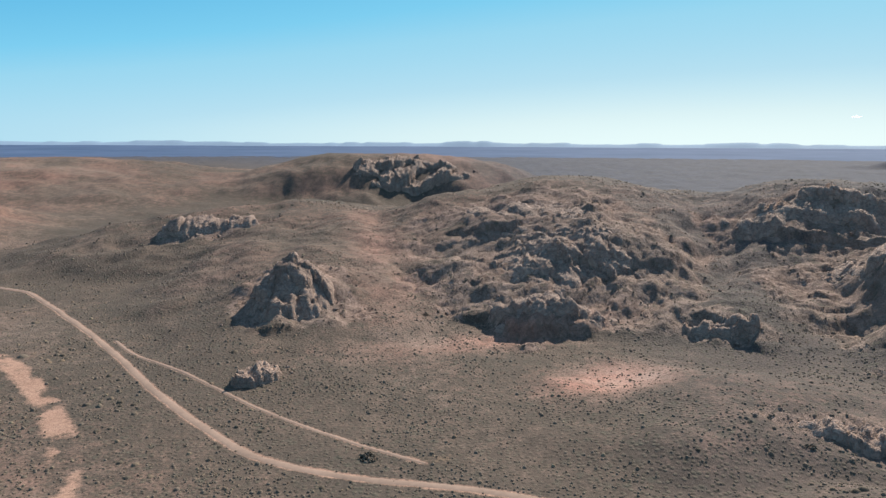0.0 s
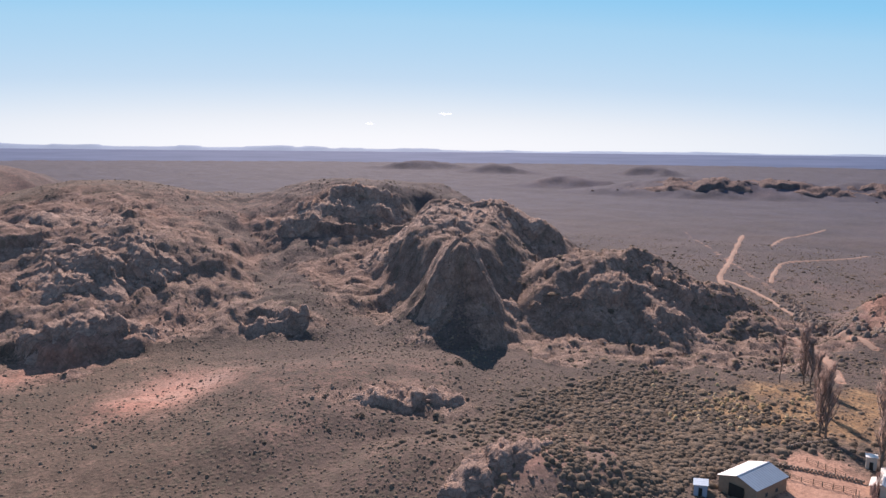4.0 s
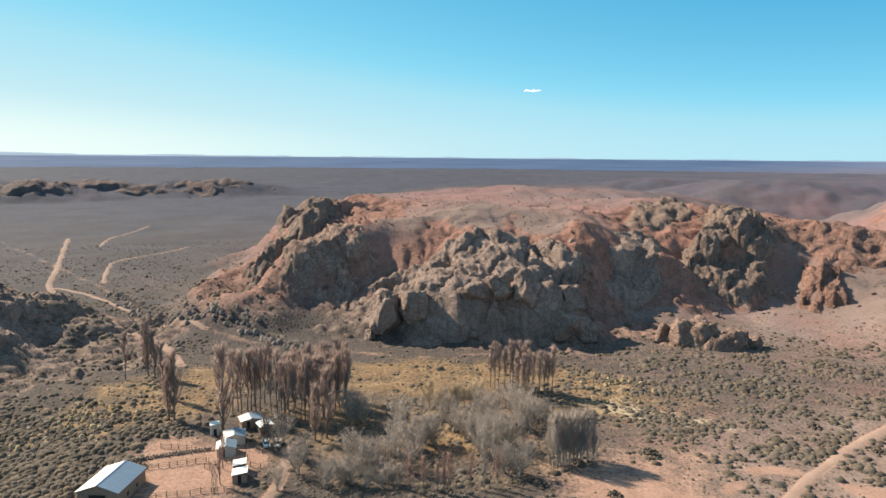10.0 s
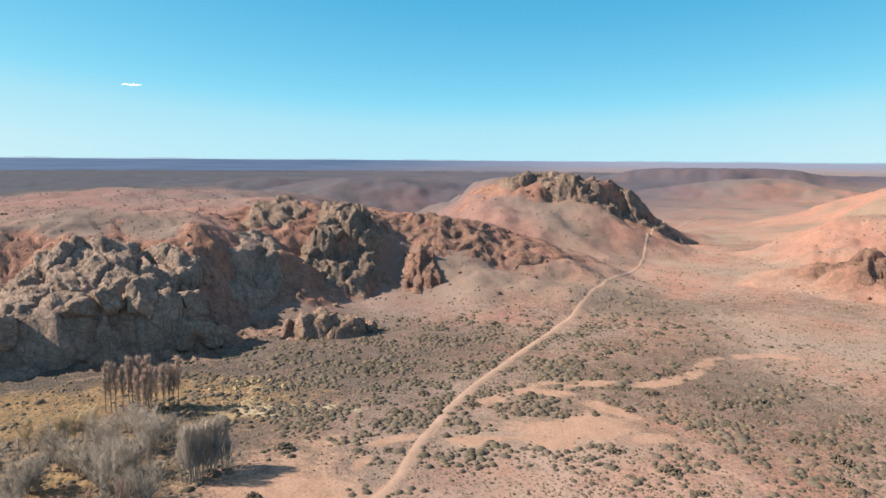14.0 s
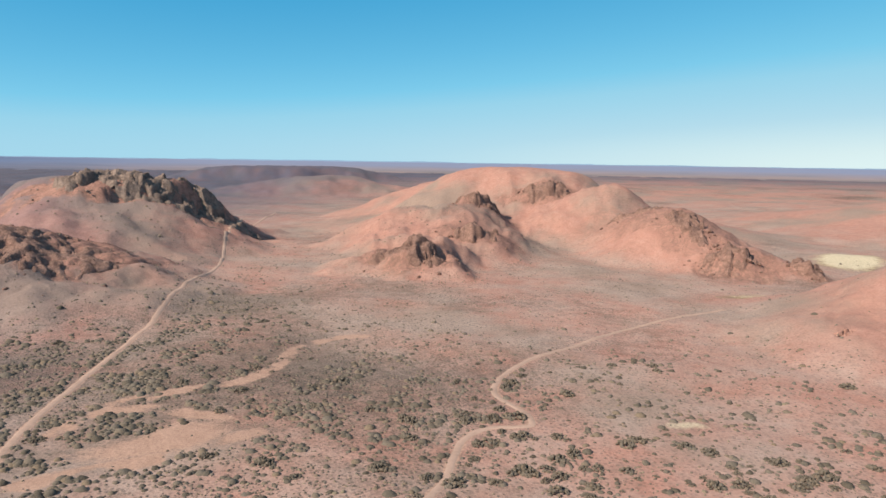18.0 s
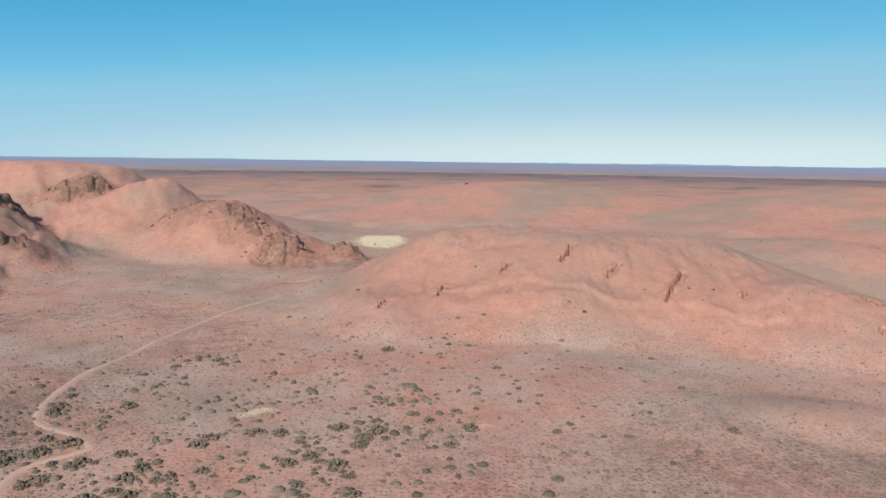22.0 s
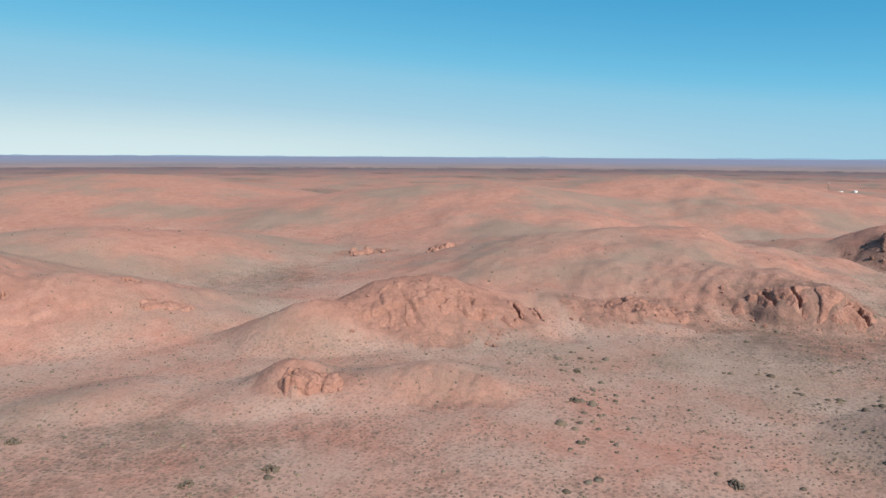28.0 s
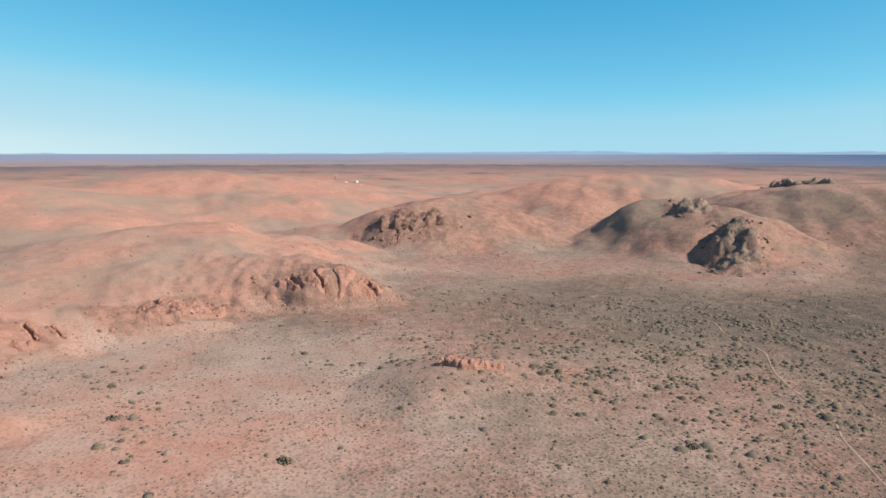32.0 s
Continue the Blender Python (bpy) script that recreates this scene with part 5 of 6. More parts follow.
def cleft(label, az, r, long, wide, lean, seed):
    """A sheet of bare rock split by a narrow dark cleft that runs down the slope."""
    cx, cy = bearing(az, r)
    top = tagged(empty("rock_outcrop", cx, cy), label, "rock outcrop", "rock outcrops")
    base = top.matrix_world.translation.copy()
    A = radians(az + lean)
    n, k = int(long * 5) + 2, int(wide * 14) + 20
    U, V = np.meshgrid(np.linspace(-long * 0.9, long * 0.9, n), np.linspace(-wide * 3.2, wide * 3.2, k), indexing='ij')
    U, V = U.ravel(), V.ravel()
    x, y = cx + U * math.sin(A) + V * math.cos(A), cy + U * math.cos(A) - V * math.sin(A)
    way = V - 0.5 * wide * fbm(U + 9 * seed, U * 0 + seed, long * 0.6, 3)
    edge = np.minimum(np.clip(1.5 - np.abs(V) / wide * 0.5, 0, 1), np.clip(3 - np.abs(U) / long * 3.4, 0, 1))
    z = heights(x, y)[1] + 0.35 * edge + 0.7 * edge * np.exp(-((way + wide) / (0.8 * wide)) ** 2) + 0.2 * fbm(x, y, 2.5, 3) - 0.9 * (1 - edge)
    quads = (np.arange(n - 1)[:, None] * k + np.arange(k - 1)[None, :])
    quads = np.stack([quads, quads + k, quads + k + 1, quads + 1], -1).reshape(-1, 4)[:, ::-1]
    face = new("rock_face", raw_mesh("rock_face", np.stack([x - base.x, y - base.y, z - base.z], 1), quads, ROCK_ROSE))
    face.parent = top
    # loose lips of rock along the split
    rr = random.Random(seed)
    for i in range(7):
        u = rr.uniform(-0.6, 0.6) * long
        v = rr.choice((-1, 1)) * wide * rr.uniform(0.5, 1.0)
        px, py = cx + u * math.sin(A) + v * math.cos(A), cy + u * math.cos(A) - v * math.sin(A)
        ob = new("boulder", coloured(rr.choice(STONES), ROCK_ROSE))
        ob.parent = top
        q = rr.uniform(0.35, 0.8)
        ob.matrix_basis = Matrix.LocRotScale(Vector((px, py, height1(px, py) + 0.3)) - base, Euler((0, 0, rr.uniform(0, 6))), (q, q, q * 1.2))
    return top


for i, (az, r, long, wide, deep, lean) in enumerate(CLEFTS):
    cleft("bare red rock split by a dark cleft", az, r, long, wide, lean, 70 + i)
for az, r, far_len, far_wid, turn, seed in ((60.5, 1270, 150, 60, 150, 54), (67.5, 1310, 120, 50, 155, 55), (74, 1350, 140, 50, 165, 56)):
    outcrop("rock_outcrop", "dark rocky hills on the far plain", az, r, far_len, far_wid, turn, 30, 4, 0.5, FAR_ROCK, seed, 12, 5, 0.4, 1.6, 0.6, 0.6)

# ---- scrub ----
def scatter(count, rmin, rmax, seed, keep, over=3):
    rng = np.random.RandomState(seed)
    r = np.exp(rng.uniform(math.log(rmin), math.log(rmax), count * over))
    a = rng.uniform(0, 2 * math.pi, count * over)
    x, y = r * np.sin(a), r * np.cos(a)
    w = keep(x, y)
    ok = rng.uniform(0, 1, count * over) < w
    return x[ok][:count], y[ok][:count]


def open_ground(x, y):
    red, grass, pan, rock, far, salt = covers(x, y)
    patch = smooth((fbm(x, y, 45, 4) + 0.45) / 0.9)
    side = smooth((np.cos(np.arctan2(x, y) - math.radians(238)) + 0.1) / 0.6)
    return np.clip((0.25 + 0.75 * patch) * (1 - 0.3 * red) * (1 - 0.5 * side) * (1 - 0.75 * side * np.clip(height(x, y, False) / 8, 0, 1)) * (1 - 0.97 * np.clip(pan * 1.6, 0, 1)) * (1 - 0.5 * rock) * (1 - 0.6 * grass), 0, 1)


def tuft_field(name, x, y, size, seed, material, flat=0.55):
    """Many low domed tufts in one mesh."""
    rng = np.random.RandomState(seed)
    n = len(x)
    z = height(x, y)
    k = 5
    ang = np.arange(k) * 2 * math.pi / k
    turn = rng.uniform(0, 6.28, n)[:, None]
    rad = size[:, None] * rng.uniform(0.75, 1.3, (n, k))
    rad2 = size[:, None] * rng.uniform(0.45, 0.8, (n, k))
    h = size * flat * rng.uniform(0.8, 1.6, n)
    ring = np.stack([x[:, None] + rad * np.cos(ang + turn), y[:, None] + rad * np.sin(ang + turn), np.repeat((z - 0.25)[:, None], k, 1)], -1)
    ring2 = np.stack([x[:, None] + rad2 * np.cos(ang + turn + 0.5), y[:, None] + rad2 * np.sin(ang + turn + 0.5), (z + h * 0.75)[:, None] * np.ones(k) + rng.uniform(-0.12, 0.12, (n, k)) * size[:, None]], -1)
    tip = np.stack([x, y, z + h], -1)[:, None]
    co = np.concatenate([ring, ring2, tip], 1).reshape(-1, 3)
    f = []
    for i in range(k):
        j = (i + 1) % k
        f += [(i, j, k + i), (j, k + j, k + i), (k + i, k + j, 2 * k)]
    faces = (np.array(f)[None] + (np.arange(n) * (2 * k + 1))[:, None, None]).reshape(-1, 3)
    return new(name, raw_mesh(name, co, faces, material, False))


sx, sy = scatter(46000, 132, 640, 3, open_ground, 5)
rs = np.random.RandomState(5)
tagged(tuft_field("scrub", sx, sy, rs.uniform(0.22, 0.46, len(sx)) * (0.8 + np.hypot(sx, sy) / 700) * (1 + 0.7 * (rs.uniform(0, 1, len(sx)) > 0.93)), 6, SCRUB),
       "low grey-green scrub tufts over the steppe", "scrub", kind="stuff")


def thicket(x, y):
    d = 1.3 * bell(x, y, 119, 240, 60, 38, 38) + 0.8 * bell(x, y, 124, 300, 60, 25, 40) + 1.0 * bell(x, y, 62, 178, 34, 26) + 0.7 * bell(x, y, 120, 200, 40, 30, 40) + 0.6 * bell(x, y, 134, 260, 60, 25, 130) + 0.35 * bell(x, y, 150, 205, 34, 44, 60) + 0.16 * bell(x, y, 172, 215, 110, 60, 90) + 0.9 * bell(x, y, 58, 205, 34, 24, 60) + 0.6 * bell(x, y, 66, 330, 60, 40, 60) + 0.5 * bell(x, y, 98, 180, 50, 40, 30) \
        + 0.5 * bell(x, y, 140, 330, 60, 30, 140) + 0.35 * bell(x, y, 315, 300, 90, 60, 120) + 0.3 * bell(x, y, 66, 480, 160, 90, 65) + 0.5 * bell(x, y, 304, 330, 90, 26, 40) + 0.12 * bell(x, y, 262, 230, 60, 9, 82) + 0.35 * bell(x, y, 300, 260, 70, 45, 30)
    red, grass, pan, rock, far, salt = covers(x, y)
    return np.clip(d, 0, 1) * (1 - np.clip(pan * 1.6, 0, 1)) * (0.08 + 0.92 * smooth((fbm(x, y, 16, 3) + 0.12) / 0.4))


bx, by = scatter(16000, 135, 560, 13, thicket, 20)
tagged(tuft_field("thicket", bx, by, rs.uniform(0.5, 1.2, len(bx)) * (1 + 0.9 * rs.uniform(0, 1, len(bx)) ** 4), 14, BUSH, 0.36), "dark olive thickets of waist-high bushes", "bushes", kind="stuff")
qx, qy = rs.uniform(96, 214, 15000), rs.uniform(52, 136, 15000)
dense = np.clip(1.2 * bell(qx, qy, 60, 172, 34, 30) + 0.9 * bell(qx, qy, 56, 205, 30, 26, 60) + 0.5 * bell(qx, qy, 66, 196, 22, 12, 60), 0, 1) * (0.15 + 0.85 * smooth((fbm(qx, qy, 15, 3) + 0.25) / 0.45))
dense = dense * (1 - np.clip(covers(qx, qy)[2] * 1.6, 0, 1)) * (np.hypot(qx - 148.6, qy - 65.6) > 9.5) * (np.hypot(qx - 138.8, qy - 72.6) > 4)
kept = rs.uniform(0, 1, len(qx)) < dense
qx, qy = qx[kept], qy[kept]
tagged(tuft_field("farm_brush", qx, qy, rs.uniform(0.5, 1.25, len(qx)), 17, BUSH, 0.6), "dense dark brush on the slope beside the farm", "bushes", kind="stuff")
gx, gy = [], []
for k in range(170):
    u, v = random.gauss(0, 1), random.gauss(0, 1)
    gx.append(191 + 12 * u)
    gy.append(96 + 9 * v)
for k in range(26):
    gx.append(215 + 9 * random.gauss(0, 1))
    gy.append(-66 + 7 * random.gauss(0, 1))
gx, gy = np.array(gx), np.array(gy)
tagged(tuft_field("tussock_grass", gx, gy, rs.uniform(0.35, 0.95, len(gx)), 15, TUSSOCK, 0.9), "straw-yellow tussocks of dry bunch grass", "grass", kind="stuff")


def bush_mesh(seed):
    """A wide bush: many small leafy clumps over a low dome."""
    rng = random.Random(seed)
    bm = bmesh.new()
    for i in range(46):
        a, q = rng.uniform(0, 6.283), rng.random() ** 0.5
        zz = 0.42 * (1 - q * q) * rng.uniform(0.5, 1.15)
        m = Matrix.LocRotScale((q * math.cos(a), q * math.sin(a) * 0.8, zz), Euler((rng.random() * 3, rng.random() * 3, 0)),
                               (rng.uniform(0.12, 0.24), rng.uniform(0.12, 0.24), rng.uniform(0.08, 0.17)))
        bmesh.ops.create_icosphere(bm, subdivisions=1, radius=1, matrix=m)
    for v in bm.verts:
        v.co += Vector((rng.uniform(-1, 1), rng.uniform(-1, 1), rng.uniform(-1, 1))) * 0.03
    me = bpy.data.meshes.new("shrub")
    bm.to_mesh(me)
    bm.free()
    me.materials.append(BUSH)
    return me


BUSHES = [bush_mesh(s) for s in range(5)]
rng = random.Random(11)


def shrub(x, y, size, label="rounded dark olive shrub standing on sandy soil"):
    ob = new("shrub", rng.choice(BUSHES))
    ob.matrix_world = Matrix.LocRotScale((x, y, height1(x, y) - 0.05 * size), Euler((0, 0, rng.uniform(0, 6.28))), (size, size * rng.uniform(0.8, 1.1), size * rng.uniform(0.8, 1.15)))
    return tagged(ob, label, "shrub", "shrubs on the steppe")


for x, y, s in ((-5.6, 159.5, 2.6), (-76.8, -235.6, 2.0), (-39.8, -157.3, 1.8), (-123.5, -163.1, 2.2), (-207.5, -31.5, 2.3), (-238.5, -35.8, 1.8), (-165.5, 12.3, 2.6), (-134.7, -92.4, 2.4),
                (-121, -106, 2), (20.7, -257, 2), (66.8, -182.7, 3.2), (54.7, -191, 4.0), (60, -187, 3), (55.8, -145, 3.4), (25.7, -156.6, 2.8), (33.8, -158.5, 2.8), (40.6, -157, 2.6), (196, -259, 3.2),
                (142, -175.6, 2.8), (-7, -171, 2.5), (166.8, -122, 3.0), (136.6, -159, 2.2), (249, -195, 2.4), (165.5, -61.4, 3.4), (143.8, -45.8, 2.2), (150, -30, 2.6), (100, 150, 1.5)):
    shrub(x, y, s)
mat_x, mat_y = scatter(170, 145, 270, 37, lambda x, y: open_ground(x, y) * np.clip(1.2 * bell(x, y, 178, 178, 34, 20, 90) + 0.9 * bell(x, y, 165, 185, 26, 26, 90) + 0.3 * bell(x, y, 192, 170, 30, 20, 100) + 0.35 * bell(x, y, 170, 220, 60, 50, 90) + 0.25 * bell(x, y, 185, 170, 50, 25, 90), 0, 1), 60)
for x, y in zip(mat_x, mat_y):
    shrub(float(x), float(y), rng.choice((0.8, 1.0, 1.3, 1.7, 2.2, 2.9)), "wide flat grey-brown shrub spreading over red soil")
cand_x, cand_y = scatter(150, 140, 300, 31, lambda x, y: open_ground(x, y) * np.clip(0.6 * bell(x, y, 165, 215, 130, 75, 75) + 0.8 * bell(x, y, 128, 215, 70, 50, 40) + 0.06, 0, 1))
for x, y in zip(cand_x, cand_y):
    shrub(float(x), float(y), rng.uniform(1.0, 2.4))


# ---- trees ----
def tube(bm, p, q, r0, r1, sides=5):
    p, q = Vector(p), Vector(q)
    d = (q - p).normalized()
    side = d.orthogonal().normalized()
    other = d.cross(side)
    rings = []
    for c, r in ((p, r0), (q, r1)):
        rings.append([bm.verts.new(c + (side * math.cos(a) + other * math.sin(a)) * r) for a in (2 * math.pi * k / sides for k in range(sides))])
    for k in range(sides):
        j = (k + 1) % sides
        bm.faces.new((rings[0][k], rings[0][j], rings[1][j], rings[1][k]))


def spike(verts, faces, p, q, w, rng):
    """A thin three-sided twig."""
    d = (q - p)
    side = d.orthogonal().normalized() * w
    other = d.normalized().cross(side)
    i = len(verts)
    verts += [p + side, p - side * 0.5 + other * 0.87, p - side * 0.5 - other * 0.87, q]
    faces += [(i, i + 1, i + 3), (i + 1, i + 2, i + 3), (i + 2, i, i + 3)]


def tree_kind(seed, tall, spread, clear, limbs, twigs, upright, twig_len, twig_w, trunk_r, stems=1):
    """Meshes of a bare tree's wood and twigs: tall metres high, the crown spread wide, clear of limbs below."""
    rng = random.Random(seed)
    bm = bmesh.new()
    tv, tf = [], []
    for st in range(stems):
        foot = Vector((rng.uniform(-0.5, 0.5), rng.uniform(-0.5, 0.5), -0.3)) * (0 if stems == 1 else 1)
        foot.z = -0.3
        lean = Vector((rng.uniform(-1, 1), rng.uniform(-1, 1), 0)) * (0.02 if stems == 1 else 0.28) * tall
        pts = [foot]
        n = 6
        for k in range(1, n + 1):
            f = k / n
            pts.append(foot + Vector((0, 0, tall * f * (0.93 if upright > 1.5 else 0.75))) + lean * f + Vector((rng.uniform(-1, 1), rng.uniform(-1, 1), 0)) * 0.012 * tall)
        for k in range(n):
            tube(bm, pts[k], pts[k + 1], trunk_r * (1 - 0.85 * k / n), trunk_r * (1 - 0.85 * (k + 1) / n), 6)
        for l in range(limbs // stems):
            f = clear + (1 - clear) * (l + rng.random()) / (limbs // stems)
            k = min(n - 1, int(f * n))
            b0 = pts[k].lerp(pts[k + 1], f * n - k)
            a = rng.uniform(0, 6.283)
            out = spread * (1.15 - 0.75 * f) * rng.uniform(0.5, 1.1)
            b1 = b0 + Vector((math.cos(a), math.sin(a), 0)) * out * 0.6 + Vector((0, 0, out * upright * 0.5))
            b2 = b0 + Vector((math.cos(a + 0.3), math.sin(a + 0.3), 0)) * out + Vector((0, 0, out * upright * rng.uniform(0.9, 1.3)))
            b2.z = min(b2.z, tall * rng.uniform(0.93, 1.0))
            rr = trunk_r * (0.42 - 0.25 * f)
            tube(bm, b0, b1, rr, rr * 0.65, 4)
            tube(bm, b1, b2, rr * 0.65, rr * 0.25, 4)
            for t in range(twigs // limbs):
                g = rng.uniform(0.15, 1)
                c = b0.lerp(b1, g * 2) if g < 0.5 else b1.lerp(b2, g * 2 - 1)
                way = Vector((rng.uniform(-1, 1), rng.uniform(-1, 1), rng.uniform(-0.2, 1) + upright * 0.7)).normalized()
                spike(tv, tf, c, c + way * twig_len * rng.uniform(0.5, 1.3), twig_w, rng)
    wood = bpy.data.meshes.new("trunk")
    bm.to_mesh(wood)
    bm.free()
    return wood, (np.array([v[:] for v in tv]), tf)


def tree(name, kind, bark, twig_mat, label, group):
    wood, (tv, tf) = kind
    top = tagged(new(name), label, "tree", group)
    w = wood.copy()
    w.materials.append(bark)
    t = new("trunk", w)
    t.parent = top
    c = new("crown", raw_mesh("crown", tv, tf, twig_mat, False))
    c.parent = top
    return top


POPLARS = [tree_kind(50 + s, 15.5, 2.2, 0.10, 48, 1400, 2.6, 1.6, 0.036, 0.24) for s in range(2)]
ROWTREES = [tree_kind(60 + s, 15.5, 1.9, 0.34, 32, 800, 2.4, 1.6, 0.034, 0.19) for s in range(2)]
WILLOWS = [tree_kind(70 + s, 9.0, 4.2, 0.15, 48, 1300, 1.1, 1.5, 0.019, 0.19, 3) for s in range(3)]
OPEN = [tree_kind(80 + s, 12.0, 3.6, 0.45, 28, 700, 1.3, 1.6, 0.026, 0.24) for s in range(2)]
YOUNG = [tree_kind(90 + s, 9.5, 1.3, 0.15, 26, 420, 2.4, 1.3, 0.028, 0.13) for s in range(2)]
GROVE = "bare trees of the farm grove"
proto = {
    "poplar": [tree("poplar_tree", k, BARK_BROWN, TWIG_BROWN, "tall leafless columnar poplar with brown twigs", GROVE) for k in POPLARS],
    "row": [tree("poplar_tree", k, BARK_BROWN, TWIG_BROWN, "leafless poplar with a long clear trunk", GROVE) for k in ROWTREES],
    "willow": [tree("willow_tree", k, BARK_GREY, TWIG_GREY, "wide leafless grey willow with tangled twigs", GROVE) for k in WILLOWS],
    "open": [tree("cottonwood_tree", k, BARK_GREY, TWIG_STRAW, "leafless cottonwood with leaning pale limbs", GROVE) for k in OPEN],
    "young": [tree("poplar_tree", k, BARK_BROWN, TWIG_RED, "young leafless poplar with reddish twigs", GROVE) for k in YOUNG],
    "pale": [tree("poplar_tree", k, BARK_GREY, TWIG_GREY, "young grey leafless poplar in a planted row", GROVE) for k in YOUNG],
}
placed = set()


def plant(kind, x, y, scale=1.0):
    src = rng.choice(proto[kind])
    m = Matrix.LocRotScale((x, y, height1(x, y)), Euler((0, 0, rng.uniform(0, 6.28))), None)
    if src.name not in placed:
        placed.add(src.name)
        ob = src
    else:
        ob = copy_thing(src, m)
    s = scale * rng.uniform(0.9, 1.1)
    ob.matrix_basis = m @ Matrix.Diagonal((s, s, s, 1))
    return ob


def row(kind, a, b, n, jitter=0.5, scale=1.0):
    for k in range(n):
        f = k / max(1, n - 1)
        plant(kind, a[0] + (b[0] - a[0]) * f + rng.gauss(0, jitter), a[1] + (b[1] - a[1]) * f + rng.gauss(0, jitter), scale)


for x, y, s in ((235.5, 89.7, 1.0), (234, 87, 0.9), (211, 76, 0.85), (190.6, 66, 1.1), (192, 68, 0.95), (181.3, 50, 1.25), (179, 22, 1.05), (208.7, 20, 1.0), (206, 22, 0.95), (177.3, 25, 0.9)):
    plant("poplar", x, y, s * 1.22)
for x, y in ((230.8, 95.5), (195.6, 51), (195.2, 48.5), (198.5, 46.4), (198.1, 43.7), (215.5, 44.8), (193.4, 36.7), (192, 35.6)):
    plant("row", x, y, 1.15)
row("row", (190.6, 33.9), (193.5, 22.4), 10, 0.3, 1.15)
row("row", (195.6, 31), (201.8, 19.1), 9, 0.3, 1.15)
row("row", (200, 36), (206, 24), 7, 0.4, 1.15)
row("row", (219.7, -26.7), (218.9, -38.6), 9, 0.4, 0.95)
row("row", (210.1, -34), (213.5, -45.9), 9, 0.4, 0.95)
row("row", (197.5, 50), (196.5, 36), 6, 0.8, 1.1)
row("row", (203, 47), (208, 30), 6, 0.8, 1.1)
row("pale", (158.4, -34.9), (162, -45.6), 13, 0.2, 1.3)
row("pale", (160.5, -33.9), (164, -44.6), 10, 0.3, 1.3)
for x, y in ((194, -5.7), (190.9, -9.2), (192.2, -12.1), (191.9, -13.9), (194.9, -16.1), (195.9, -18.1), (198.2, -20.7)):
    plant("open", x, y, 0.95)
for x, y, s in ((157.6, 26.2, 0.9), (151, 19.6, 0.8), (164.2, 25.7, 0.9), (164.3, 15.2, 0.9), (165.8, 12, 0.8), (160, 9.6, 0.9), (168, 3.6, 1.0), (171.2, -0.4, 1.0), (174.7, -4.2, 1.0), (188.9, 16.3, 1.1),
                (189.6, 12.8, 1.1), (166.3, -19, 1.1), (171.1, -26.4, 1.1), (186, -31.5, 1.1), (187.4, -23.3, 1.1), (162.7, 5.1, 0.8), (156.4, -22.6, 0.9), (172.9, 34.3, 1.0), (149.5, 30, 0.7)):
    plant("willow", x, y, s)
for x, y, s in ((183, -11.8, 1.0), (177.8, -15.2, 1.1), (182.7, -19.2, 1.1), (174.4, -22, 1.1), (201, -29.8, 1.0), (193, -32.5, 1.2), (182, -33.2, 1.1), (186.8, -37.5, 1.0), (174.4, -6.6, 1.0), (169.3, -1.7, 0.9), (169.6, -24.3, 0.9)):
    plant("willow", x, y, s)
for k in range(9):
    plant("willow", 154.3 + rng.uniform(-4, 4), 16.5 - 1.7 * k, 0.6)
for x, y in ((149.7, -3.1), (147.1, -7.7), (148.8, -8.9), (149.5, -14.1), (151.7, -20.4), (148.6, -0.2), (147.9, -6.3), (171.5, 36), (173.5, 37.5), (160, 44.5), (152, 43)):
    plant("young", x, y, rng.uniform(0.8, 1.1))
extra = []
while len(extra) < 18:
    q = (rng.uniform(150, 196), rng.uniform(-38, 24))
    if min([math.hypot(q[0] - e[0], q[1] - e[1]) for e in extra] + [9]) > 4.2 and abs(q[1] + 8 - (q[0] - 172) * 0.1) < 26 and not (q[0] < 160 and q[1] < -28):
        extra.append(q)
for q in extra:
    plant("willow" if rng.random() < 0.75 else "pale", q[0], q[1], rng.uniform(0.8, 1.25))
# scrubby willows along the dry river
river = smooth_line([(372, 158), (345, 135), (314, 116), (294, 74), (257, 35)], 1.2)
river = river[rs.uniform(0, 1, len(river)) < 0.85]
rx, ry = river[:, 0] + rs.normal(0, 2.2, len(river)), river[:, 1] + rs.normal(0, 2.2, len(river))
rx, ry = np.concatenate([rx, rx + rs.normal(0, 2, len(rx))]), np.concatenate([ry, ry + rs.normal(0, 2, len(rx))])
tagged(tuft_field("river_brush", rx, ry, rs.uniform(0.7, 1.5, len(rx)), 16, BRUSH, 1.0), "leafless grey brush lining a dry river bed", "brush", kind="stuff")
for k in range(0, len(river), 5):
    plant("willow", river[k, 0], river[k, 1], 0.4)

# ---- farmstead ----
def box(bm, x0, x1, y0, y1, z0, z1):
    v = [bm.verts.new((x, y, z)) for x in (x0, x1) for y in (y0, y1) for z in (z0, z1)]
    for f in ((0, 1, 3, 2), (4, 6, 7, 5), (0, 4, 5, 1), (2, 3, 7, 6), (0, 2, 6, 4), (1, 5, 7, 3)):
        bm.faces.new([v[i] for i in f])
    bmesh.ops.recalc_face_normals(bm, faces=bm.faces)


def one_box(name, dims, material, parent, label=""):
    bm = bmesh.new()
    box(bm, *dims)
    return part(name, bm, material, parent, label)


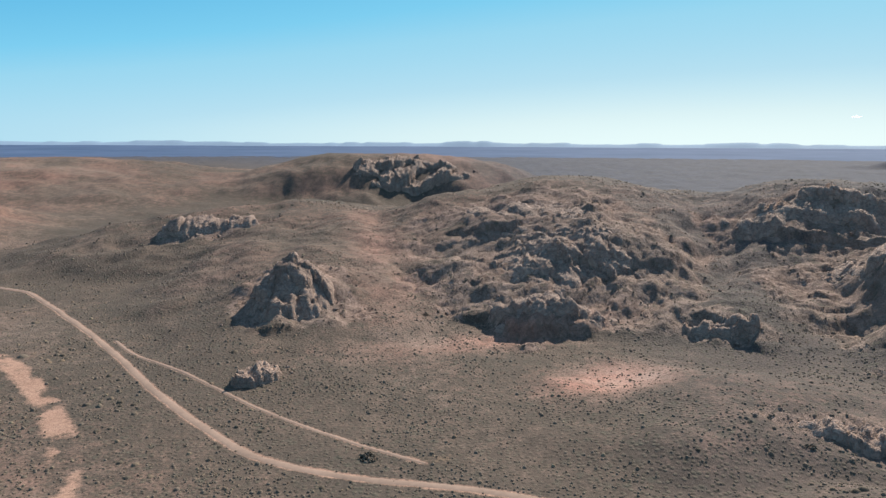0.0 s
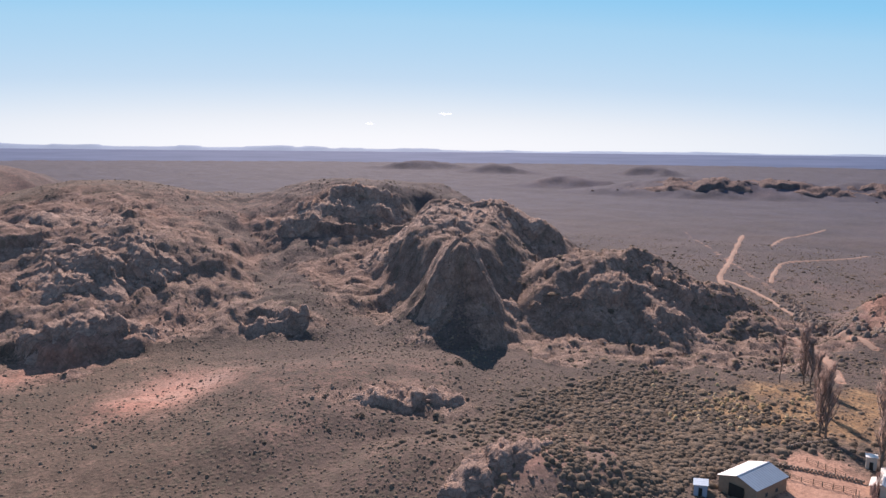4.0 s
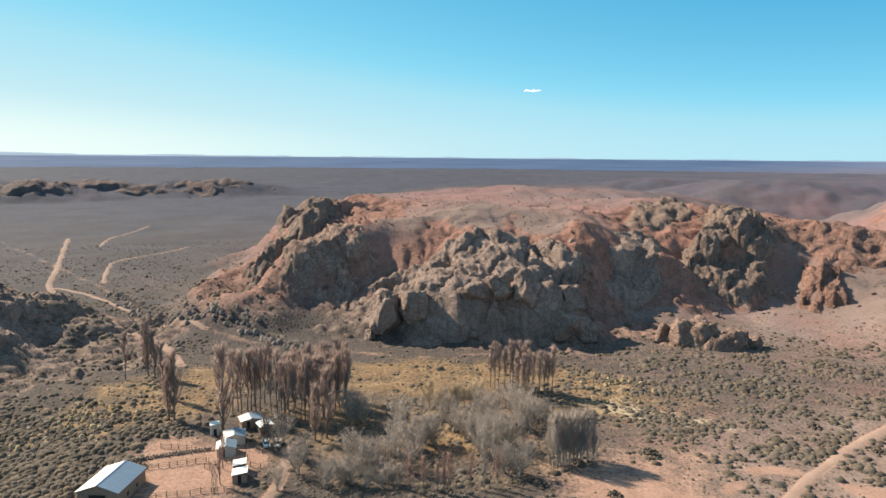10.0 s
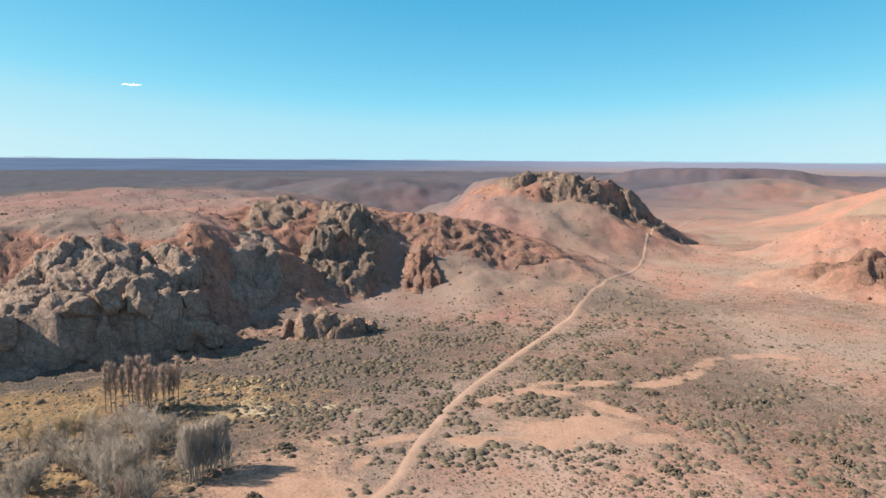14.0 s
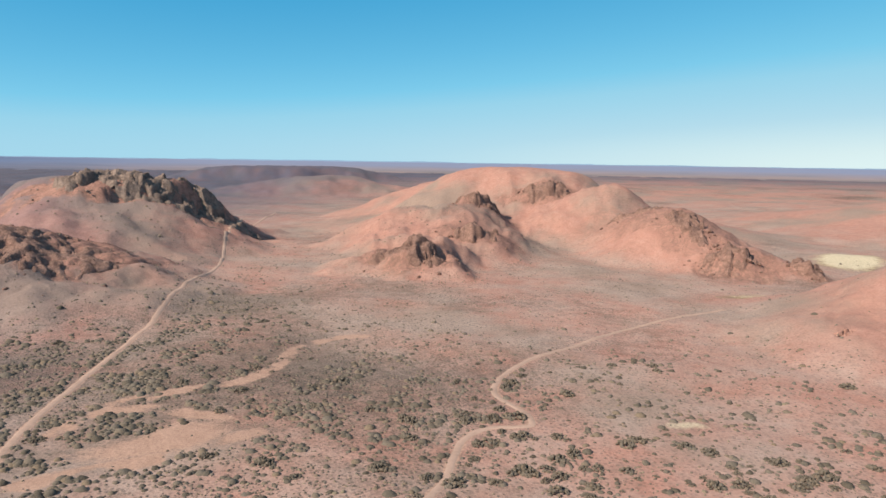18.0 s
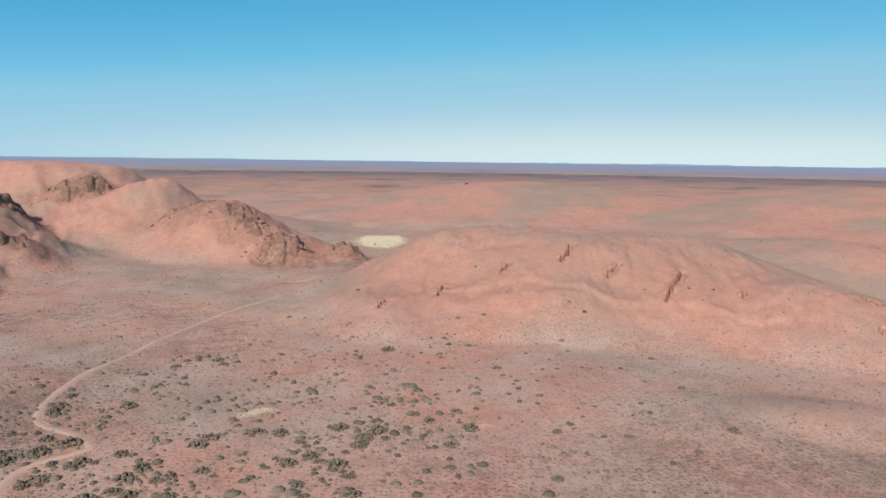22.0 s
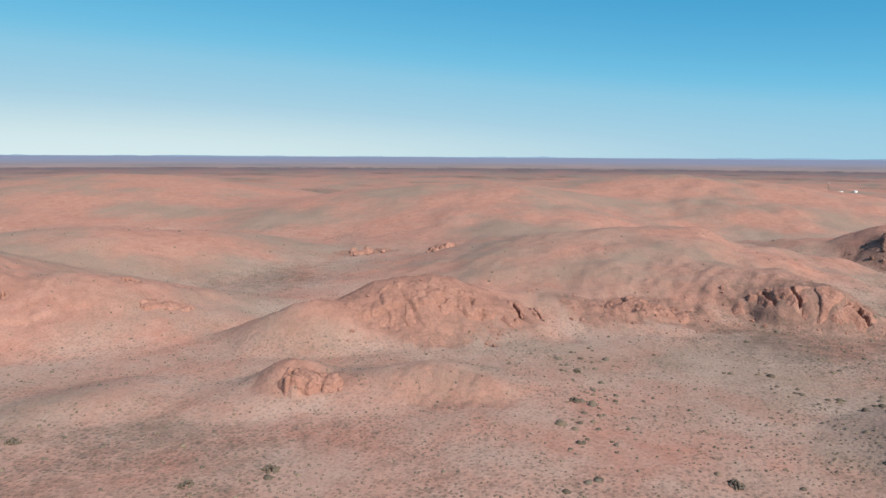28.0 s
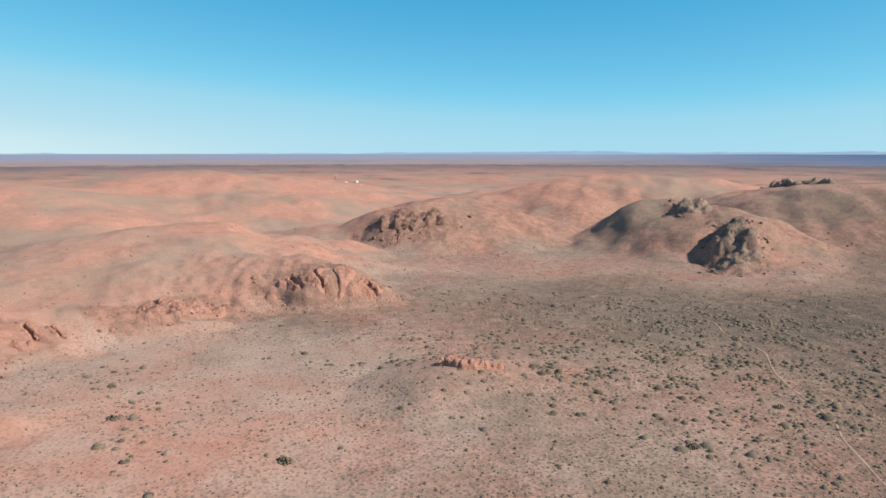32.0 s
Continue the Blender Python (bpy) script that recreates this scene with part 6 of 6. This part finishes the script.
def roof_plane(name, x_eave, x_ridge, y0, y1, z_eave, z_ridge, material, parent, label="", ribs=0):
    """A sheet roof slope with folded ribs running down it."""
    bm = bmesh.new()
    n = max(1, ribs) * 4
    prof = []
    for k in range(n + 1):
        lift = 0.05 if ribs and k % 4 in (1, 2) else 0.0
        prof.append((y0 + (y1 - y0) * k / n, lift))
    rows = []
    for x, z in ((x_eave, z_eave), (x_ridge, z_ridge)):
        for dz in (0.0, -0.07):
            rows.append([bm.verts.new((x, y, z + l + dz)) for y, l in prof])
    a, b, c, d = rows
    for k in range(n):
        bm.faces.new((a[k], a[k + 1], c[k + 1], c[k]))
        bm.faces.new((b[k], d[k], d[k + 1], b[k + 1]))
        bm.faces.new((a[k], b[k], b[k + 1], a[k + 1]))
        bm.faces.new((c[k], c[k + 1], d[k + 1], d[k]))
    bm.faces.new((a[0], c[0], d[0], b[0]))
    bm.faces.new((a[n], b[n], d[n], c[n]))
    bmesh.ops.recalc_face_normals(bm, faces=bm.faces)
    return part(name, bm, material, parent, label)


def gable_house(name, label, x, y, turn, wide, deep, eave, ridge, wall_mat, roof_a, roof_b, doors=1, windows=2):
    """A house whose ridge runs along its own y; wide across the ridge."""
    h = tagged(empty(name, x, y, None, turn), label, "building", "farm buildings")
    w, d = wide / 2, deep / 2
    bm = bmesh.new()
    for y0, y1 in ((-d, -d + 0.2), (d - 0.2, d)):
        prof = ((-w, -0.6), (w, -0.6), (w, eave), (0, ridge), (-w, eave))
        fr = [bm.verts.new((px, y0, pz)) for px, pz in prof]
        bk = [bm.verts.new((px, y1, pz)) for px, pz in prof]
        bm.faces.new(fr)
        bm.faces.new(bk[::-1])
        for k in range(5):
            bm.faces.new((fr[k], bk[k], bk[(k + 1) % 5], fr[(k + 1) % 5]))
    box(bm, -w, -w + 0.2, -d + 0.2, d - 0.2, -0.6, eave)
    box(bm, w - 0.2, w, -d + 0.2, d - 0.2, -0.6, eave)
    bmesh.ops.recalc_face_normals(bm, faces=bm.faces)
    part("wall", bm, wall_mat, h)
    o = 0.3
    slope = (ridge - eave) / w
    for sgn, mat in ((-1, roof_a), (1, roof_b)):
        roof_plane("roof", sgn * (w + o), 0.0, -d - o, d + o, eave - slope * o + 0.1, ridge + 0.1, mat, h, ribs=int(deep / 0.8))
    one_box("ridge_cap", (-0.18, 0.18, -d - o, d + o, ridge + 0.08, ridge + 0.17), roof_b, h)
    for k in range(doors):
        dx = -w * 0.35 + k * w * 0.7
        dr = one_box("door", (dx - 0.45, dx + 0.45, -d - 0.04, -d - 0.003, 0, 2.0), DARK, h)
        one_box("door_frame", (dx - 0.53, dx + 0.53, -d - 0.02, -d - 0.002, 2.0, 2.1), WOOD, dr)
    for k in range(windows):
        wy = -d + deep * (k + 1) / (windows + 1)
        for sgn in (-1, 1):
            x0, x1 = sorted((sgn * (w + 0.003), sgn * (w + 0.05)))
            win = one_box("window", (x0, x1, wy - 0.45, wy + 0.45, 1.0, 1.9), GLASS, h)
            one_box("sill", (min(x0, x1 + 0.0) - 0.02, x1 + 0.04, wy - 0.55, wy + 0.55, 0.92, 1.0), wall_mat, win)
    return h


def flat_house(name, label, x, y, turn, wide, deep, high, wall_mat, roof_mat, tilt=0.3):
    h = tagged(empty(name, x, y, None, turn), label, "building", "farm buildings")
    w, d = wide / 2, deep / 2
    one_box("wall", (-w, w, -d, d, -0.6, high), wall_mat, h)
    roof_plane("roof", -w - 0.2, w + 0.2, -d - 0.2, d + 0.2, high + 0.1, high + 0.1 + tilt, roof_mat, h, ribs=max(2, int(deep / 0.8)))
    one_box("door", (-0.4, 0.4, -d - 0.04, -d - 0.003, 0, 1.95), DARK, h)
    x0 = w + 0.003
    one_box("window", (x0, x0 + 0.04, -0.4, 0.4, 1.0, 1.7), GLASS, h)
    return h


# sunlit slope painted white, shaded slope painted blue
shed = gable_house("farm_shed", "large gabled shed, zinc roof painted sunlit white and shaded blue, dark front", 148.6, 65.6, -96, 9.0, 12.0, 3.5, 5.0, ADOBE, TIN_WHITE, TIN_BLUE_AND_SHADE, 0, 2)
one_box("shed_door", (-1.8, 1.8, -6.31, -6.253, 0, 2.9), DARK, shed, "dark open shed front")
flat_house("hut", "small hut with pale sheet roof and blue walls", 138.8, 72.6, -62, 2.8, 3.2, 2.4, BLUE_WALL, TIN_BLUE_AND_SHADE)
gable_house("farmhouse", "small whitewashed house with zinc roof", 169.0, 46.0, -78, 4.4, 4.6, 2.2, 2.9, PLASTER, TIN_OLD, TIN_BLUE_AND_SHADE)
gable_house("farmhouse", "low house with dull zinc roof behind another", 176.4, 45.8, -75, 5.2, 4.8, 2.2, 2.8, PLASTER, TIN_OLD, TIN_BLUE_AND_SHADE)
gable_house("farmhouse", "low grey farmhouse with patched sheet roof", 187.5, 44.2, -66, 5.6, 4.4, 2.2, 2.8, ADOBE, TIN_OLD, TIN_BLUE_AND_SHADE)
gable_house("farmhouse", "white-roofed small house beside the parked cars", 184.0, 39.4, -60, 3.8, 3.8, 2.1, 2.6, ADOBE, TIN_WHITE, TIN_WHITE)
flat_house("outhouse", "tall narrow white outhouse", 181.0, 52.2, -70, 2.2, 2.2, 3.0, PLASTER, TIN_WHITE, 0.2)
flat_house("lean_to", "low lean-to under bright white sheets", 154.5, 39.2, -80, 3.2, 3.4, 2.0, ADOBE, TIN_WHITE, 0.5)
flat_house("lean_to", "low lean-to under bright white sheets", 159.3, 40.4, -80, 2.8, 3.0, 2.0, ADOBE, TIN_WHITE, 0.4)


def car(label, x, y, turn, paint):
    c = tagged(empty("car", x, y, None, turn), label, "car", "parked cars")
    prof = ((-2.1, 0.35), (2.1, 0.35), (2.15, 0.75), (1.2, 0.95), (0.6, 1.45), (-1.5, 1.5), (-2.05, 0.95))
    bm = bmesh.new()
    l = [bm.verts.new((-0.85, px, pz)) for px, pz in prof]
    r = [bm.verts.new((0.85, px, pz)) for px, pz in prof]
    bm.faces.new(l)
    bm.faces.new(r[::-1])
    for k in range(7):
        bm.faces.new((l[k], r[k], r[(k + 1) % 7], l[(k + 1) % 7]))
    bmesh.ops.recalc_face_normals(bm, faces=bm.faces)
    bmesh.ops.bevel(bm, geom=bm.edges[:], offset=0.08, segments=2, affect='EDGES')
    part("body", bm, paint, c, smooth_faces=False)
    for x0, x1 in ((-0.88, -0.852), (0.852, 0.88)):
        one_box("side_window", (x0, x1, -1.3, 0.6, 0.98, 1.36), GLASS, c)
    bm = bmesh.new()
    q = [bm.verts.new(p) for p in ((-0.7, 1.22, 0.98), (0.7, 1.22, 0.98), (0.64, 0.72, 1.40), (-0.64, 0.72, 1.40))]
    e = bmesh.ops.extrude_face_region(bm, geom=[bm.faces.new(q)])
    bmesh.ops.translate(bm, vec=(0, 0.03, 0.02), verts=[v for v in e["geom"] if isinstance(v, bmesh.types.BMVert)])
    part("windscreen", bm, GLASS, c)
    for wx in (-0.78, 0.78):
        for wy in (-1.3, 1.35):
            bm = bmesh.new()
            bmesh.ops.create_cone(bm, cap_ends=True, segments=14, radius1=0.33, radius2=0.33, depth=0.22, matrix=pose(wx, wy, 0.33, 0, 90, 0))
            w = part("wheel", bm, TYRE, c)
            bm = bmesh.new()
            bmesh.ops.create_cone(bm, cap_ends=True, segments=12, radius1=0.19, radius2=0.19, depth=0.24, matrix=pose(wx, wy, 0.33, 0, 90, 0))
            part("rim", bm, TIN_OLD, w)
    return c


car("white car parked on bare earth by the houses", 174.2, 37.2, 110, CAR_WHITE)
car("beige car parked on bare earth by the houses", 174.6, 34.2, 96, CAR_BEIGE)


def fence(label, a, b, gap=2.2, rails=3, high=1.25):
    a, b = Vector(a), Vector(b)
    n = max(2, int((b - a).length / gap))
    f = tagged(empty("fence", a.x, a.y), label, "fence", "corral fences")
    o = f.matrix_world.translation.copy()
    pts = []
    for k in range(n + 1):
        p = a.lerp(b, k / n) + Vector((rng.gauss(0, 0.12), rng.gauss(0, 0.12)))
        pts.append(Vector((p.x, p.y, height1(p.x, p.y))) - o)
    for p in pts:
        bm = bmesh.new()
        tube(bm, p + Vector((0, 0, -0.3)), p + Vector((rng.gauss(0, 0.05), rng.gauss(0, 0.05), high * rng.uniform(0.95, 1.25))), 0.11, 0.085, 6)
        bmesh.ops.holes_fill(bm, edges=bm.edges[:])
        part("post", bm, WOOD, f)
    for r in range(rails):
        zz = high * (r + 0.8) / rails
        for p, q in zip(pts, pts[1:]):
            bm = bmesh.new()
            tube(bm, p + Vector((0, 0, zz + rng.gauss(0, 0.04))), q + Vector((0, 0, zz + rng.gauss(0, 0.04))), 0.055, 0.05, 4)
            part("rail", bm, WOOD, f)
    return f


def stone_wall(label, a, b, high=0.9, thick=0.8):
    """A dry wall of piled stones."""
    a, b = Vector(a), Vector(b)
    L = (b - a).length
    f = tagged(empty("stone_wall", a.x, a.y), label, "wall", "dry stone walls")
    o = f.matrix_world.translation.copy()
    d = (b - a).normalized()
    nrm = Vector((-d.y, d.x))
    for k in range(int(L / 0.75)):
        for lay in range(2):
            p = a + d * (k * 0.75 + 0.37 * lay) + nrm * rng.uniform(-0.15, 0.15)
            s = new("stone", coloured(rng.choice(STONES), STONE))
            s.parent = f
            hz = height1(p.x, p.y)
            s.matrix_basis = Matrix.LocRotScale(Vector((p.x, p.y, hz + 0.15 + lay * high * 0.5)) - o, Euler((rng.uniform(0, 6), rng.uniform(0, 6), rng.uniform(0, 6))),
                                                (0.5 * rng.uniform(0.7, 1.2), 0.42 * rng.uniform(0.8, 1.2), 0.42 * rng.uniform(0.8, 1.1)))
    return f


fence("weathered timber corral fence", (144.8, 60.1), (149.4, 39.2))
fence("weathered timber corral fence", (159.5, 64.4), (163.6, 49.4))
fence("weathered timber corral fence", (163.2, 48.7), (148.6, 43.6))
fence("weathered timber fence beside the lean-tos", (163.6, 43.5), (161.0, 36.0))
fence("weathered timber fence beside the lean-tos", (160.5, 49.0), (166.0, 40.0))
fence("weathered timber fence across the paddock", (171.7, 63.0), (170.3, 54.0))
stone_wall("low dry stone wall round the paddock", (165.1, 67.0), (170.8, 49.8))
stone_wall("tumbled dry stone wall by the poplars", (176.0, 70.0), (190.0, 64.0))


def windpump(x, y, high):
    """A lattice tower with a wheel and a tail, for raising water."""
    top = tagged(empty("windpump", x, y), "tall dark windpump on the far upland", "windpump")
    w = high * 0.11
    for sx, sy in ((-1, -1), (1, -1), (1, 1), (-1, 1)):
        bm = bmesh.new()
        tube(bm, (sx * w, sy * w, -0.5), (sx * 0.15, sy * 0.15, high), 0.22, 0.14, 5)
        part("leg", bm, WOOD, top)
    for k in range(1, 6):
        f = k / 6
        q = w * (1 - f) + 0.15 * f
        for a, b in (((-q, -q), (q, -q)), ((q, -q), (q, q)), ((q, q), (-q, q)), ((-q, q), (-q, -q))):
            bm = bmesh.new()
            tube(bm, (*a, high * f), (*b, high * f), 0.1, 0.1, 4)
            part("brace", bm, WOOD, top)
    hub = Vector((0, -0.6, high + 0.3))
    for k in range(14):
        a = 2 * math.pi * k / 14
        d, e = Vector((math.cos(a), 0, math.sin(a))), Vector((-math.sin(a), 0.25, math.cos(a)))
        bm = bmesh.new()
        v = [bm.verts.new(hub + d * r + e * t + Vector((0, o, 0))) for o in (0.0, 0.04) for r, t in ((0.5, -0.1), (2.0, -0.32), (2.0, 0.32), (0.5, 0.1))]
        for f in ((0, 1, 2, 3), (7, 6, 5, 4), (0, 4, 5, 1), (1, 5, 6, 2), (2, 6, 7, 3), (3, 7, 4, 0)):
            bm.faces.new([v[i] for i in f])
        part("blade", bm, TIN_OLD, top)
    one_box("tail", (-0.05, 0.05, 0.4, 2.6, high - 0.3, high + 0.9), TIN_OLD, top)
    return top


def water_tank(x, y, radius, high):
    bm = bmesh.new()
    bmesh.ops.create_cone(bm, cap_ends=True, segments=24, radius1=radius, radius2=radius, depth=high, matrix=Matrix.Translation((0, 0, high / 2 - 0.3)))
    tank = part("water_tank", bm, TIN_WHITE)
    tank.matrix_world = pose(x, y, height1(x, y))
    return tagged(tank, "round pale water tank beside a windpump", "tank")


px, py = bearing(279.0, 1560)
windpump(px, py, 17)
for az, r, wide in ((279.8, 1556, 4.5), (280.7, 1560, 4.0)):
    tx, ty = bearing(az, r)
    water_tank(tx, ty, wide, 3.4)

# ---- clouds ----
CLOUD, cnt, cb = nodes_of("cloud_white_glow", 1.0)
cb.inputs["Base Color"].default_value = (0.95, 0.95, 0.96, 1)
# added glow stands in for sunlight scattered by the cloud
cb.inputs["Emission Color"].default_value = (0.9, 0.95, 1.0, 1)
cb.inputs["Emission Strength"].default_value = 0.45


def cloud(az, up, dist, long, seed):
    """A small flat fair-weather cloud of soft lumps."""
    r = random.Random(seed)
    x, y = bearing(az, dist)
    bm = bmesh.new()
    for k in range(16):
        f = (k / 15 - 0.5) * 2
        m = Matrix.LocRotScale((f * long + r.gauss(0, long * 0.1), r.gauss(0, 8), r.gauss(0, 2.0)), None,
                               (long * r.uniform(0.10, 0.22), 12, (1.2 - abs(f)) * r.uniform(3, 6)))
        bmesh.ops.create_icosphere(bm, subdivisions=2, radius=1, matrix=m)
    c = part("cloud", bm, CLOUD, None, "", True)
    c.matrix_world = pose(x, y, EYE[2] + dist * math.tan(radians(up)), 0, 0, -az)
    return tagged(c, "small thin white cloud low in the clear sky", "cloud", kind="structure")


cloud(99.8, 5.27, 4300, 48, 1)
cloud(40.8, 2.95, 4300, 34, 2)
cloud(34.7, 2.1, 4300, 24, 3)
